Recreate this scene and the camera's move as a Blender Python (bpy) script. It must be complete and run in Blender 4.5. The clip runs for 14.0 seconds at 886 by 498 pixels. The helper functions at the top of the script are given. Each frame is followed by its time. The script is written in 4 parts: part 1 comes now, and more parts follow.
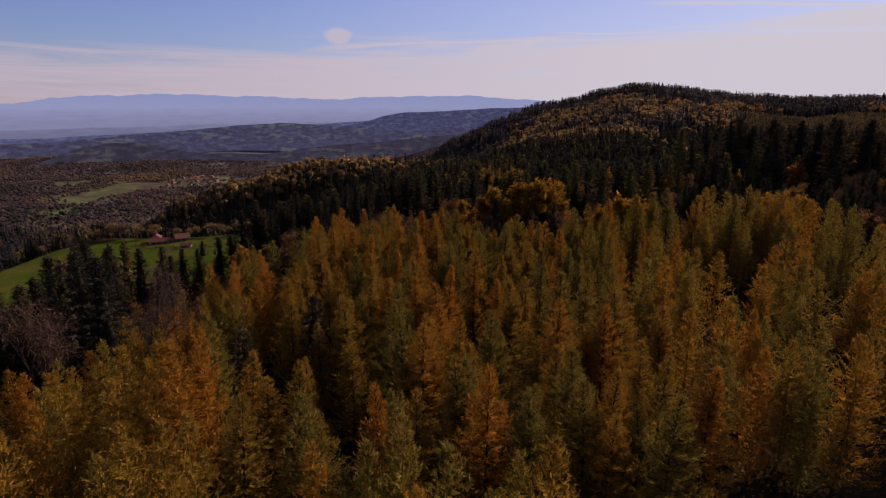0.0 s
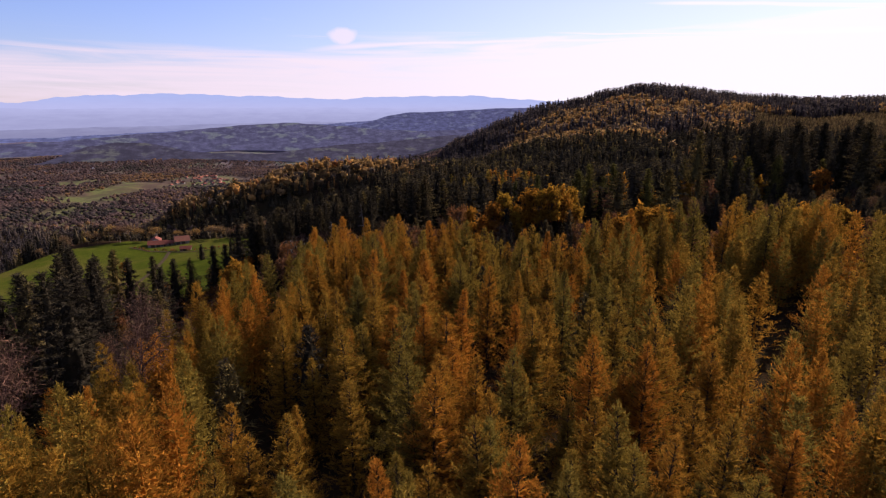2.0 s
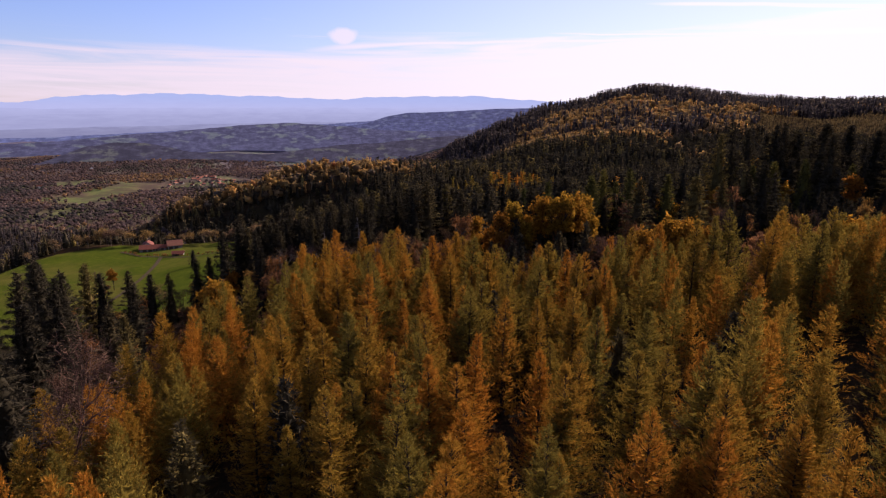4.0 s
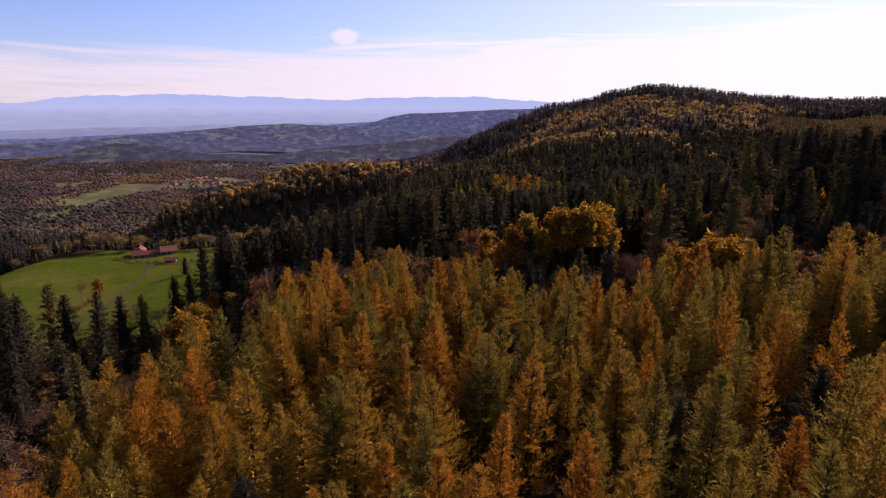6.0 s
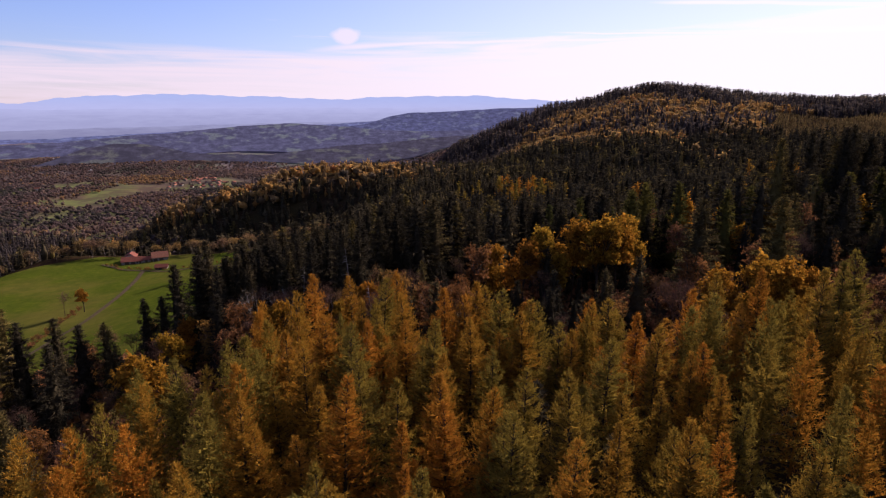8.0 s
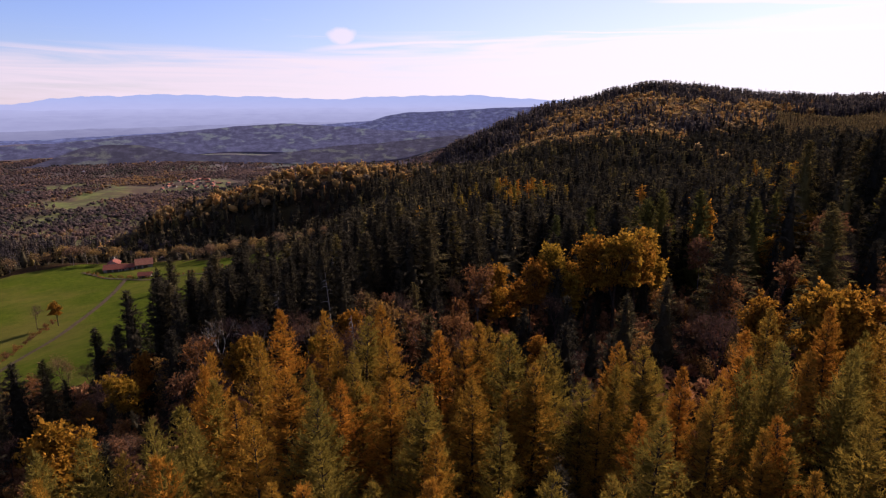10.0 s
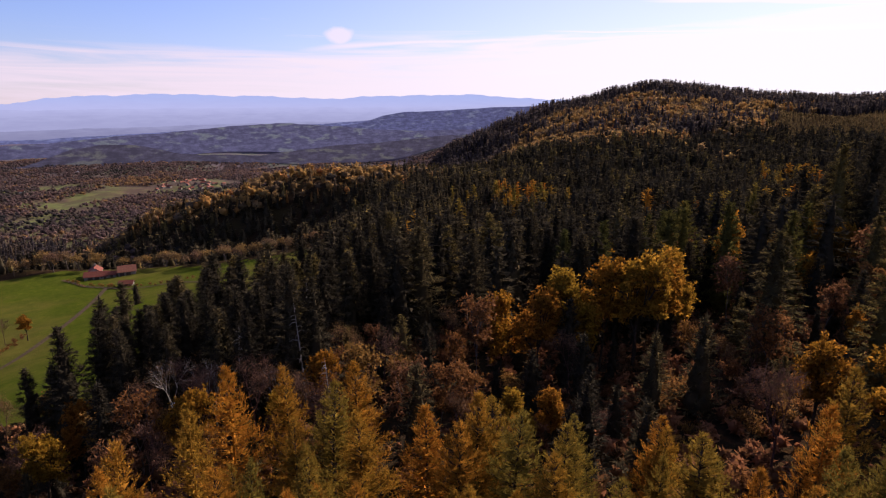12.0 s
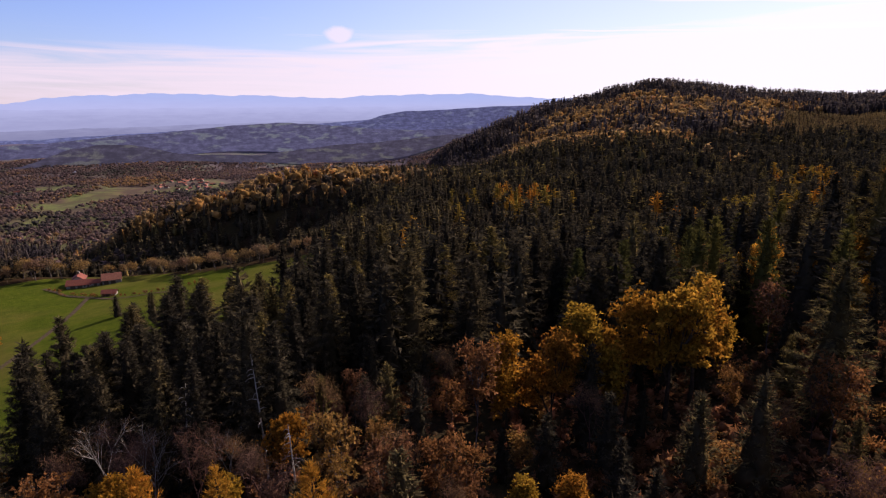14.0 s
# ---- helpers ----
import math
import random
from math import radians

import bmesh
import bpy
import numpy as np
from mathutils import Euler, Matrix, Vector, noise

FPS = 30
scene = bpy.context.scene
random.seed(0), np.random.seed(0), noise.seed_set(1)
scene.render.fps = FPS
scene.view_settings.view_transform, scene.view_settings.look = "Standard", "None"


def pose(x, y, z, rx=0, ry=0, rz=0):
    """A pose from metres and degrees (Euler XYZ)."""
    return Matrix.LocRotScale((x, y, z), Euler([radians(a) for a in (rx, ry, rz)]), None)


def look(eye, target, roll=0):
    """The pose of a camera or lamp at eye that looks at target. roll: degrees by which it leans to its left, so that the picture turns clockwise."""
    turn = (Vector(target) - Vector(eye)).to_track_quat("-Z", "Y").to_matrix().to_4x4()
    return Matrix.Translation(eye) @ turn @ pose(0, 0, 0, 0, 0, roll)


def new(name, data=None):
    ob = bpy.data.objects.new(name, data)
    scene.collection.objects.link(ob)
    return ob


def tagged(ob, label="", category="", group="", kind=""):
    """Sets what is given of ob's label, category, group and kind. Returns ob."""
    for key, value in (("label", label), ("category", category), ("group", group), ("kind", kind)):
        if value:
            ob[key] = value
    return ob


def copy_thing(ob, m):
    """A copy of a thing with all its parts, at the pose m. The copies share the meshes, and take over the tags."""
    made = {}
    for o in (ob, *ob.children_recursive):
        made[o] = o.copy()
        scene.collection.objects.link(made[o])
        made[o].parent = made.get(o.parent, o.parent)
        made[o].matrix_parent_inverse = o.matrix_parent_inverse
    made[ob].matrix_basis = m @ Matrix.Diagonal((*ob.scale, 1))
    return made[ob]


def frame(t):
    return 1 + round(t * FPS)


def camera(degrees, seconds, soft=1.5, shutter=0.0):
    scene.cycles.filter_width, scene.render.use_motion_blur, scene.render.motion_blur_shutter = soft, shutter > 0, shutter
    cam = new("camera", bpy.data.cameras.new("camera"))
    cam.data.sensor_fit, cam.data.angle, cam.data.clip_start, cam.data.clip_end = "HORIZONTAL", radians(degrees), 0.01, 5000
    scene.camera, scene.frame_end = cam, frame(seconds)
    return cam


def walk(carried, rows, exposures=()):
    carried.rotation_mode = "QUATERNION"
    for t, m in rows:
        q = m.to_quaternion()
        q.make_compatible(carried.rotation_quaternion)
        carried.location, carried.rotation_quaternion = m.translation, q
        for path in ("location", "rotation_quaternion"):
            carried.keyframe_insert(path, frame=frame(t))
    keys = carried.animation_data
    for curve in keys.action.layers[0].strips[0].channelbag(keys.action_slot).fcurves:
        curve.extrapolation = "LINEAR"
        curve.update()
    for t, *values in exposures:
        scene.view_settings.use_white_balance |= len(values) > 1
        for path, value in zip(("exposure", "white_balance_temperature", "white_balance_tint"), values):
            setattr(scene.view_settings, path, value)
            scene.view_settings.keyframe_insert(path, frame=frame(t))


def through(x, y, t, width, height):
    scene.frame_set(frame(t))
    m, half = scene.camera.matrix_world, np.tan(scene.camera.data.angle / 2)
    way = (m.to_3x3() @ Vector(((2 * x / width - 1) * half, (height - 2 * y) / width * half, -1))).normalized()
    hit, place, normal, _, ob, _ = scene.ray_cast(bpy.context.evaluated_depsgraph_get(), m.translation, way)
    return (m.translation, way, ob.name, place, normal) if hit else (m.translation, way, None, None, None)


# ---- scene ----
# A drone flight over an autumn larch plantation towards a wooded hill.
PATH = [
    (0, (3.355, 4.15, 39.372), (3.366, 6.094, 38.904), 0.2),
    (0.5, (3.217, 5.918, 39.429), (3.222, 7.862, 38.961), 0.2),
    (1, (2.935, 8.165, 39.523), (2.935, 10.109, 39.055), 0.2),
    (1.5, (2.662, 10.626, 39.625), (2.661, 12.57, 39.156), 0.3),
    (2, (2.434, 13.361, 39.715), (2.433, 15.305, 39.247), 0.3),
    (2.5, (2.218, 16.192, 39.843), (2.217, 18.136, 39.374), 0.4),
    (3, (1.985, 19.417, 39.847), (1.985, 21.362, 39.378), 0.4),
    (5.5, (0.945, 36.938, 39.784), (0.939, 38.883, 39.319), 0.4),
    (6, (0.658, 40.553, 39.875), (0.651, 42.498, 39.41), 0.4),
    (6.5, (0.454, 44.018, 40.004), (0.446, 45.962, 39.537), 0.4),
    (7, (0.265, 47.764, 39.976), (0.255, 49.709, 39.509), 0.3),
    (7.5, (0.152, 51.183, 39.974), (0.141, 53.128, 39.508), 0.3),
    (8, (0.025, 54.992, 40.073), (0.013, 56.936, 39.605), 0.2),
    (10.5, (0.389, 72.723, 40.22), (0.392, 74.667, 39.75), 0.0),
    (11, (0.63, 76.51, 40.252), (0.636, 78.454, 39.781), 0.0),
    (11.5, (0.81, 79.951, 40.317), (0.815, 81.895, 39.845), -0.0),
    (12, (0.933, 83.723, 40.349), (0.939, 85.666, 39.878), 0.0),
    (12.5, (1.111, 87.169, 40.419), (1.118, 89.112, 39.947), -0.0),
    (13, (1.29, 90.988, 40.469), (1.297, 92.931, 39.997), -0.0),
    (13.5, (1.476, 94.404, 40.629), (1.483, 96.348, 40.157), -0.1),
    (14, (1.735, 98.301, 40.803), (1.74, 100.244, 40.329), -0.1),
]
cam = camera(74, 14.0, soft=1.2)
walk(cam, [(t, look(eye, target, roll)) for t, eye, target, roll in PATH],
     exposures=[(0, 0.52, 6500, 26), (0.5, 1.12, 6500, 26), (1.0, 1.29, 6500, 26), (1.5, 1.31, 6500, 26), (14, 1.31, 6500, 26)])

# ---- world and sun ----
SUN_AZ = radians(43)      # from north (+y) towards east (+x)
SUN_EL = radians(28)
world = bpy.data.worlds.new("world")
scene.world = world
world.use_nodes = True
wn, wl = world.node_tree.nodes, world.node_tree.links
wn.clear()


def wnode(kind, **values):
    n = wn.new(kind)
    for k, v in values.items():
        n.inputs[k].default_value = v
    return n


sky = wn.new("ShaderNodeTexSky")
sky.sky_type, sky.sun_disc = "NISHITA", False
sky.sun_elevation, sky.sun_rotation = SUN_EL, SUN_AZ
sky.altitude, sky.air_density, sky.dust_density, sky.ozone_density = 900, 1.3, 0.4, 5.0
sky_bg = wnode("ShaderNodeBackground", Strength=0.05)
blue = wn.new("ShaderNodeMix")
blue.data_type, blue.blend_type = "RGBA", "MULTIPLY"
blue.inputs[0].default_value, blue.inputs[7].default_value = 1.0, (1.0, 0.97, 1.28, 1)
wl.new(sky.outputs[0], blue.inputs[6])
wl.new(blue.outputs[2], sky_bg.inputs[0])
# thin cirrus veils low over the horizon and one small puff
coord = wn.new("ShaderNodeTexCoord")
split = wn.new("ShaderNodeSeparateXYZ")
wl.new(coord.outputs["Generated"], split.inputs[0])


def wmath(op, a, b=None, c=None, clamp=False):
    n = wn.new("ShaderNodeMath")
    n.operation, n.use_clamp = op, clamp
    for i, v in enumerate((a, b, c)):
        if v is None:
            continue
        if isinstance(v, (int, float)):
            n.inputs[i].default_value = v
        else:
            wl.new(v, n.inputs[i])
    return n.outputs[0]


def wramp(value, low, high):
    n = wn.new("ShaderNodeMapRange")
    n.interpolation_type = "SMOOTHSTEP"
    wl.new(value, n.inputs[0])
    n.inputs[1].default_value, n.inputs[2].default_value = low, high
    return n.outputs[0]


sx, sy, sz = split.outputs
stretch = wn.new("ShaderNodeMapping")
stretch.inputs["Scale"].default_value = (1.8, 1.8, 34)
stretch.inputs["Rotation"].default_value = (0, radians(-1.6), 0)
wl.new(coord.outputs["Generated"], stretch.inputs[0])
veil = wnode("ShaderNodeTexNoise", Scale=1.5, Detail=7.0, Roughness=0.58, Distortion=0.9)
wl.new(stretch.outputs[0], veil.inputs[0])
# the veil hangs lower on the side away from the sun
lift = wmath("SUBTRACT", sz, wmath("MULTIPLY", wmath("MAXIMUM", sx, -0.8), 0.028))
band = wramp(lift, 0.135, 0.07)
side = wramp(sx, -0.65, 0.55)
cirrus = wramp(wmath("ADD", wmath("ADD", wmath("MULTIPLY", veil.outputs[0], 1.25), wmath("MULTIPLY", band, 0.55)), wmath("MULTIPLY", wmath("MULTIPLY", side, wmath("MULTIPLY_ADD", wramp(sz, 0.15, 0.07), 0.62, 0.38)), 0.34)), 0.76, 1.36)
# the small puff, in flat coordinates on the sky ahead
pa, pb = wmath("DIVIDE", sx, sy), wmath("DIVIDE", sz, sy)
fluff = wnode("ShaderNodeTexNoise", Scale=38.0, Detail=5.0)
wl.new(coord.outputs["Generated"], fluff.inputs[0])
da = wmath("DIVIDE", wmath("ADD", pa, 0.1635), 0.0285)
db = wmath("DIVIDE", wmath("SUBTRACT", pb, 0.1095), 0.0158)
# a flat-topped tuft that narrows downwards
wide = wmath("DIVIDE", da, wmath("MULTIPLY_ADD", db, 0.32, 0.82))
rim = wmath("SQRT", wmath("ADD", wmath("MULTIPLY", wide, wide), wmath("MULTIPLY", db, db)))
rim = wmath("ADD", rim, wmath("MULTIPLY", wmath("SUBTRACT", fluff.outputs[0], 0.5), 0.9))
puff = wmath("MULTIPLY", wramp(rim, 1.25, 0.6), wramp(sy, 0.2, 0.4))
# two long thin streaks
streak_noise = wnode("ShaderNodeTexNoise", Scale=5.0, Detail=4.0)
wl.new(coord.outputs["Generated"], streak_noise.inputs[0])


def streak(a0, a1, b0, slope, width):
    line = wmath("SUBTRACT", pb, wmath("ADD", wmath("MULTIPLY", pa, slope), wmath("ADD", wmath("MULTIPLY", streak_noise.outputs[0], 0.012), b0 - 0.006)))
    across = wramp(wmath("ABSOLUTE", line), width, 0.0)
    along = wmath("MULTIPLY", wramp(pa, a0, a0 + 0.15), wramp(pa, a1, a1 - 0.2))
    return wmath("MULTIPLY", wmath("MULTIPLY", across, along), wramp(sy, 0.2, 0.4))


lines = wmath("ADD", wmath("ADD", streak(-0.28, -0.02, 0.112, 0.10, 0.010), streak(-0.2, 0.55, 0.100, 0.03, 0.006)), wmath("ADD", streak(0.25, 1.4, 0.163, 0.0, 0.007), streak(0.1, 0.8, 0.117, 0.0, 0.003)))
cover = wmath("MAXIMUM", wmath("MAXIMUM", wmath("MAXIMUM", cirrus, wmath("MULTIPLY", side, 0.42)), wmath("MULTIPLY", puff, 0.85)), wmath("MULTIPLY", lines, 0.95), clamp=True)
tone = wn.new("ShaderNodeMix")
tone.data_type = "RGBA"
tone.inputs[6].default_value, tone.inputs[7].default_value = (0.565, 0.515, 0.565, 1), (0.67, 0.675, 0.70, 1)
wl.new(side, tone.inputs[0])
cloud_bg = wnode("ShaderNodeBackground", Strength=0.60)
wl.new(tone.outputs[2], cloud_bg.inputs[0])
sky_mix = wn.new("ShaderNodeMixShader")
wl.new(cover, sky_mix.inputs[0])
wl.new(sky_bg.outputs[0], sky_mix.inputs[1])
wl.new(cloud_bg.outputs[0], sky_mix.inputs[2])
world_out = wn.new("ShaderNodeOutputWorld")
wl.new(sky_mix.outputs[0], world_out.inputs[0])

sun = new("sun", bpy.data.lights.new("sun", "SUN"))
sun.data.energy, sun.data.angle, sun.data.color = 5.0, radians(0.53), (1.0, 0.88, 0.72)
sun_way = Vector((math.sin(SUN_AZ) * math.cos(SUN_EL), math.cos(SUN_AZ) * math.cos(SUN_EL), math.sin(SUN_EL)))
sun.matrix_world = look(sun_way * 300, (0, 0, 0))


# ---- materials ----
class Nodes:
    """A node material under construction."""

    def __init__(self, name):
        self.mat = bpy.data.materials.new(name)
        self.mat.use_nodes = True
        self.tree = self.mat.node_tree
        self.tree.nodes.clear()
        self.out = self.tree.nodes.new("ShaderNodeOutputMaterial")

    def node(self, kind, **values):
        n = self.tree.nodes.new(kind)
        for k, v in values.items():
            self.put(v, n.inputs[k])
        return n

    def put(self, value, socket):
        if isinstance(value, bpy.types.NodeSocket):
            self.tree.links.new(value, socket)
        else:
            socket.default_value = value

    def math(self, op, a, b=0.0, clamp=False):
        n = self.tree.nodes.new("ShaderNodeMath")
        n.operation, n.use_clamp = op, clamp
        self.put(a, n.inputs[0])
        self.put(b, n.inputs[1])
        return n.outputs[0]

    def span(self, value, low, high, to_low=0.0, to_high=1.0):
        n = self.tree.nodes.new("ShaderNodeMapRange")
        for i, v in enumerate((value, low, high, to_low, to_high)):
            self.put(v, n.inputs[i])
        return n.outputs[0]

    def mix(self, fac, a, b, blend="MIX"):
        n = self.tree.nodes.new("ShaderNodeMix")
        n.data_type, n.blend_type = "RGBA", blend
        for i, v in ((0, fac), (6, a), (7, b)):
            self.put((*v, 1) if isinstance(v, tuple) and len(v) == 3 else v, n.inputs[i])
        return n.outputs[2]

    def ramp(self, fac, stops):
        n = self.tree.nodes.new("ShaderNodeValToRGB")
        self.put(fac, n.inputs[0])
        e = n.color_ramp.elements
        while len(e) < len(stops):
            e.new(0.5)
        for el, (p, c) in zip(e, stops):
            el.position, el.color = p, (*c, 1)
        return n.outputs[0]

    def noise(self, scale, detail=4.0, rough=0.55):
        pos = self.tree.nodes.new("ShaderNodeNewGeometry").outputs["Position"]
        return self.node("ShaderNodeTexNoise", Vector=pos, Scale=scale, Detail=detail, Roughness=rough).outputs[0]

    def bump(self, height, strength=0.5, distance=0.05):
        return self.node("ShaderNodeBump", Height=height, Strength=strength, Distance=distance).outputs[0]

    def solid(self, color, rough=0.9, normal=None, metal=0.0):
        p = self.node("ShaderNodeBsdfPrincipled", **{"Base Color": color if not (isinstance(color, tuple) and len(color) == 3) else (*color, 1), "Roughness": rough, "Metallic": metal})
        p.inputs["Specular IOR Level"].default_value = 0.25 if rough < 0.95 else 0.0
        if normal is not None:
            self.put(normal, p.inputs["Normal"])
        self.tree.links.new(p.outputs[0], self.out.inputs[0])
        return self.mat


def leaf_material(name, stops, through=0.35, tinted=False, patch=0.0, uneven=0.31):
    """Foliage: one hue a tree, lighter and darker leaf by leaf, part of the light passing through."""
    n = Nodes(name)
    if tinted:
        a = n.tree.nodes.new("ShaderNodeAttribute")
        a.attribute_name = "tint"
        key = a.outputs["Fac"]
    else:
        key = n.tree.nodes.new("ShaderNodeObjectInfo").outputs["Random"]
    if patch:
        key = n.math("ADD", n.math("MULTIPLY", key, 1 - patch), n.math("MULTIPLY", n.span(n.noise(0.03, 3), 0.3, 0.7), patch), clamp=True)
    isle = n.tree.nodes.new("ShaderNodeNewGeometry").outputs["Random Per Island"]
    hue = n.ramp(n.math("ADD", key, n.span(isle, 0, 1, -0.09, 0.09), clamp=True), stops)
    grain = n.math("MULTIPLY", n.span(isle, 0, 1, 0.67 - uneven, 0.67 + uneven), n.span(n.noise(1.3, 3), 0.3, 0.7, 0.72, 1.25))
    color = n.mix(1.0, hue, n.node("ShaderNodeCombineColor", Red=grain, Green=grain, Blue=grain).outputs[0], "MULTIPLY")
    d = n.node("ShaderNodeBsdfDiffuse", Color=color)
    t = n.node("ShaderNodeBsdfTranslucent", Color=color)
    m = n.tree.nodes.new("ShaderNodeMixShader")
    m.inputs[0].default_value = through
    n.tree.links.new(d.outputs[0], m.inputs[1])
    n.tree.links.new(t.outputs[0], m.inputs[2])
    n.tree.links.new(m.outputs[0], n.out.inputs[0])
    return n.mat


LARCH = [(0.0, (0.185, 0.142, 0.029)), (0.3, (0.248, 0.166, 0.028)), (0.7, (0.345, 0.178, 0.024)), (1.0, (0.42, 0.165, 0.022))]
SPRUCE = [(0.0, (0.035, 0.030, 0.021)), (0.5, (0.051, 0.043, 0.027)), (0.82, (0.072, 0.057, 0.031)), (0.93, (0.110, 0.085, 0.033)), (1.0, (0.150, 0.112, 0.035))]
BROAD = [(0.0, (0.28, 0.165, 0.020)), (0.5, (0.33, 0.152, 0.019)), (1.0, (0.30, 0.117, 0.020))]
RUSSET = [(0.0, (0.22, 0.125, 0.034)), (0.5, (0.22, 0.098, 0.034)), (1.0, (0.16, 0.078, 0.042))]
# the next two palettes have distance haze painted in: paler and bluer
HAZED_MIXED = [(0.0, (0.060, 0.056, 0.046)), (0.30, (0.105, 0.086, 0.066)), (0.45, (0.20, 0.136, 0.076)), (0.72, (0.36, 0.215, 0.070)), (0.9, (0.38, 0.190, 0.060)), (1.0, (0.32, 0.140, 0.072))]
HAZED_SPRUCE = [(0.0, (0.060, 0.052, 0.054)), (0.75, (0.086, 0.072, 0.069)), (1.0, (0.150, 0.112, 0.072))]
m_larch = leaf_material("larch_needles", LARCH, 0.33, uneven=0.27)
m_larch_far = leaf_material("larch_needles_far", LARCH, 0.33, tinted=True, uneven=0.27)
m_spruce = leaf_material("spruce_needles", SPRUCE, 0.2)
m_spruce_far = leaf_material("spruce_needles_far", SPRUCE, 0.2, tinted=True)
m_hazed_spruce = leaf_material("hazed_spruce_needles", HAZED_SPRUCE, 0.5, tinted=True)
m_fir = leaf_material("olive_fir_needles", [(0.0, (0.060, 0.062, 0.020)), (1.0, (0.115, 0.098, 0.024))], 0.35)
m_young_larch = leaf_material("young_larch_needles", [(0.0, (0.17, 0.130, 0.060)), (1.0, (0.25, 0.170, 0.075))], 0.5, tinted=True)
m_broad = leaf_material("golden_leaves", BROAD, 0.5)
m_russet = leaf_material("russet_leaves", RUSSET, 0.45)
m_mixed_hazed = leaf_material("hazed_mixed_leaves", HAZED_MIXED, 0.5, tinted=True, patch=0.35)
# valley leaves lightened and blued, the haze painted into their colour
m_russet_hazed = leaf_material("hazed_russet_leaves", [(0.0, (0.070, 0.068, 0.060)), (0.35, (0.140, 0.102, 0.098)), (0.75, (0.185, 0.122, 0.108)), (0.93, (0.22, 0.140, 0.090)), (1.0, (0.30, 0.180, 0.08))], 0.6, tinted=True)
m_twigs = leaf_material("bare_twigs", [(0.0, (0.115, 0.070, 0.050)), (0.6, (0.145, 0.078, 0.052)), (1.0, (0.20, 0.12, 0.05))], 0.15)
m_brush = leaf_material("bracken", [(0.0, (0.075, 0.055, 0.028)), (0.35, (0.20, 0.098, 0.045)), (0.8, (0.30, 0.125, 0.060)), (1.0, (0.29, 0.17, 0.05))], 0.3, tinted=True, patch=0.4)


def bark_material(name, a, b):
    n = Nodes(name)
    f = n.noise(3.0, 5)
    return n.solid(n.mix(n.span(f, 0.35, 0.65), a, b), 0.95, n.bump(n.noise(14, 3), 0.6, 0.03))


m_bark = bark_material("conifer_bark", (0.0186, 0.0136, 0.0099), (0.0434, 0.0322, 0.0236))
m_grey_bark = bark_material("grey_bark", (0.0527, 0.0422, 0.0372), (0.1054, 0.0899, 0.0806))
m_twig = bark_material("red_brown_twigs", (0.0465, 0.0248, 0.0211), (0.0806, 0.0465, 0.0384))
m_dead = bark_material("bleached_dead_wood", (0.124, 0.1116, 0.0992), (0.2108, 0.1984, 0.1798))

# ground: leaf litter and rough grass under the trees
g = Nodes("forest_floor")
litter = g.ramp(g.noise(0.9, 6, 0.65), [(0.3, (0.0099, 0.0081, 0.0056)), (0.5, (0.0211, 0.0143, 0.0087)), (0.62, (0.036, 0.0186, 0.0093)), (0.75, (0.0223, 0.0211, 0.0087))])
m_floor = g.solid(g.mix(g.span(g.noise(0.05, 4), 0.42, 0.62), litter, g.mix(0.5, litter, (0.0248, 0.0223, 0.0087))), 1.0, g.bump(g.noise(2.2, 5), 0.8, 0.3))

g = Nodes("meadow_grass")
blades = g.ramp(g.noise(0.35, 6, 0.7), [(0.3, (0.027, 0.040, 0.0045)), (0.55, (0.041, 0.052, 0.006)), (0.75, (0.058, 0.060, 0.010))])
worn = g.mix(g.span(g.noise(0.02, 5, 0.6), 0.45, 0.62), blades, g.mix(0.55, blades, (0.085, 0.066, 0.018)))
tufts = g.mix(g.span(g.noise(0.09, 5, 0.65), 0.40, 0.60, 0.0, 0.55), worn, g.mix(0.6, worn, (0.022, 0.030, 0.006)))
m_meadow = g.solid(tufts, 1.0, g.bump(g.noise(1.2, 6, 0.7), 0.9, 0.35))

g = Nodes("gravel_track")
m_track = g.solid(g.mix(g.span(g.noise(1.2, 5), 0.35, 0.65), (0.036, 0.027, 0.018), (0.060, 0.046, 0.031)), 1.0, g.bump(g.noise(9, 4), 0.5, 0.03))

# valley fields and woods far below, with haze painted in: paler and bluer the further they lie
def valley_material(name, air):
    g = Nodes(name)
    fields = g.ramp(g.noise(0.0042, 5, 0.55), [(0.36, (0.060, 0.046, 0.034)), (0.47, (0.078, 0.056, 0.040)), (0.53, (0.085, 0.078, 0.036)), (0.58, (0.082, 0.096, 0.034)), (0.68, (0.078, 0.060, 0.042))])
    copse = g.span(g.noise(0.022, 7, 0.72), 0.44, 0.56)
    land_color = g.mix(copse, g.mix(0.6, fields, (0.040, 0.031, 0.027)), fields)
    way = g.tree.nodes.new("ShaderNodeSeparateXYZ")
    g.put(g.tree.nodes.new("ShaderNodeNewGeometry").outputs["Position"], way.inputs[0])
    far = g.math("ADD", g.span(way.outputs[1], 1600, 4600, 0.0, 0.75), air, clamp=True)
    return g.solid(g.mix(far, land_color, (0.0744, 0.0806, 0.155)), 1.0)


m_valley = valley_material("hazed_valley_land", 0.0)


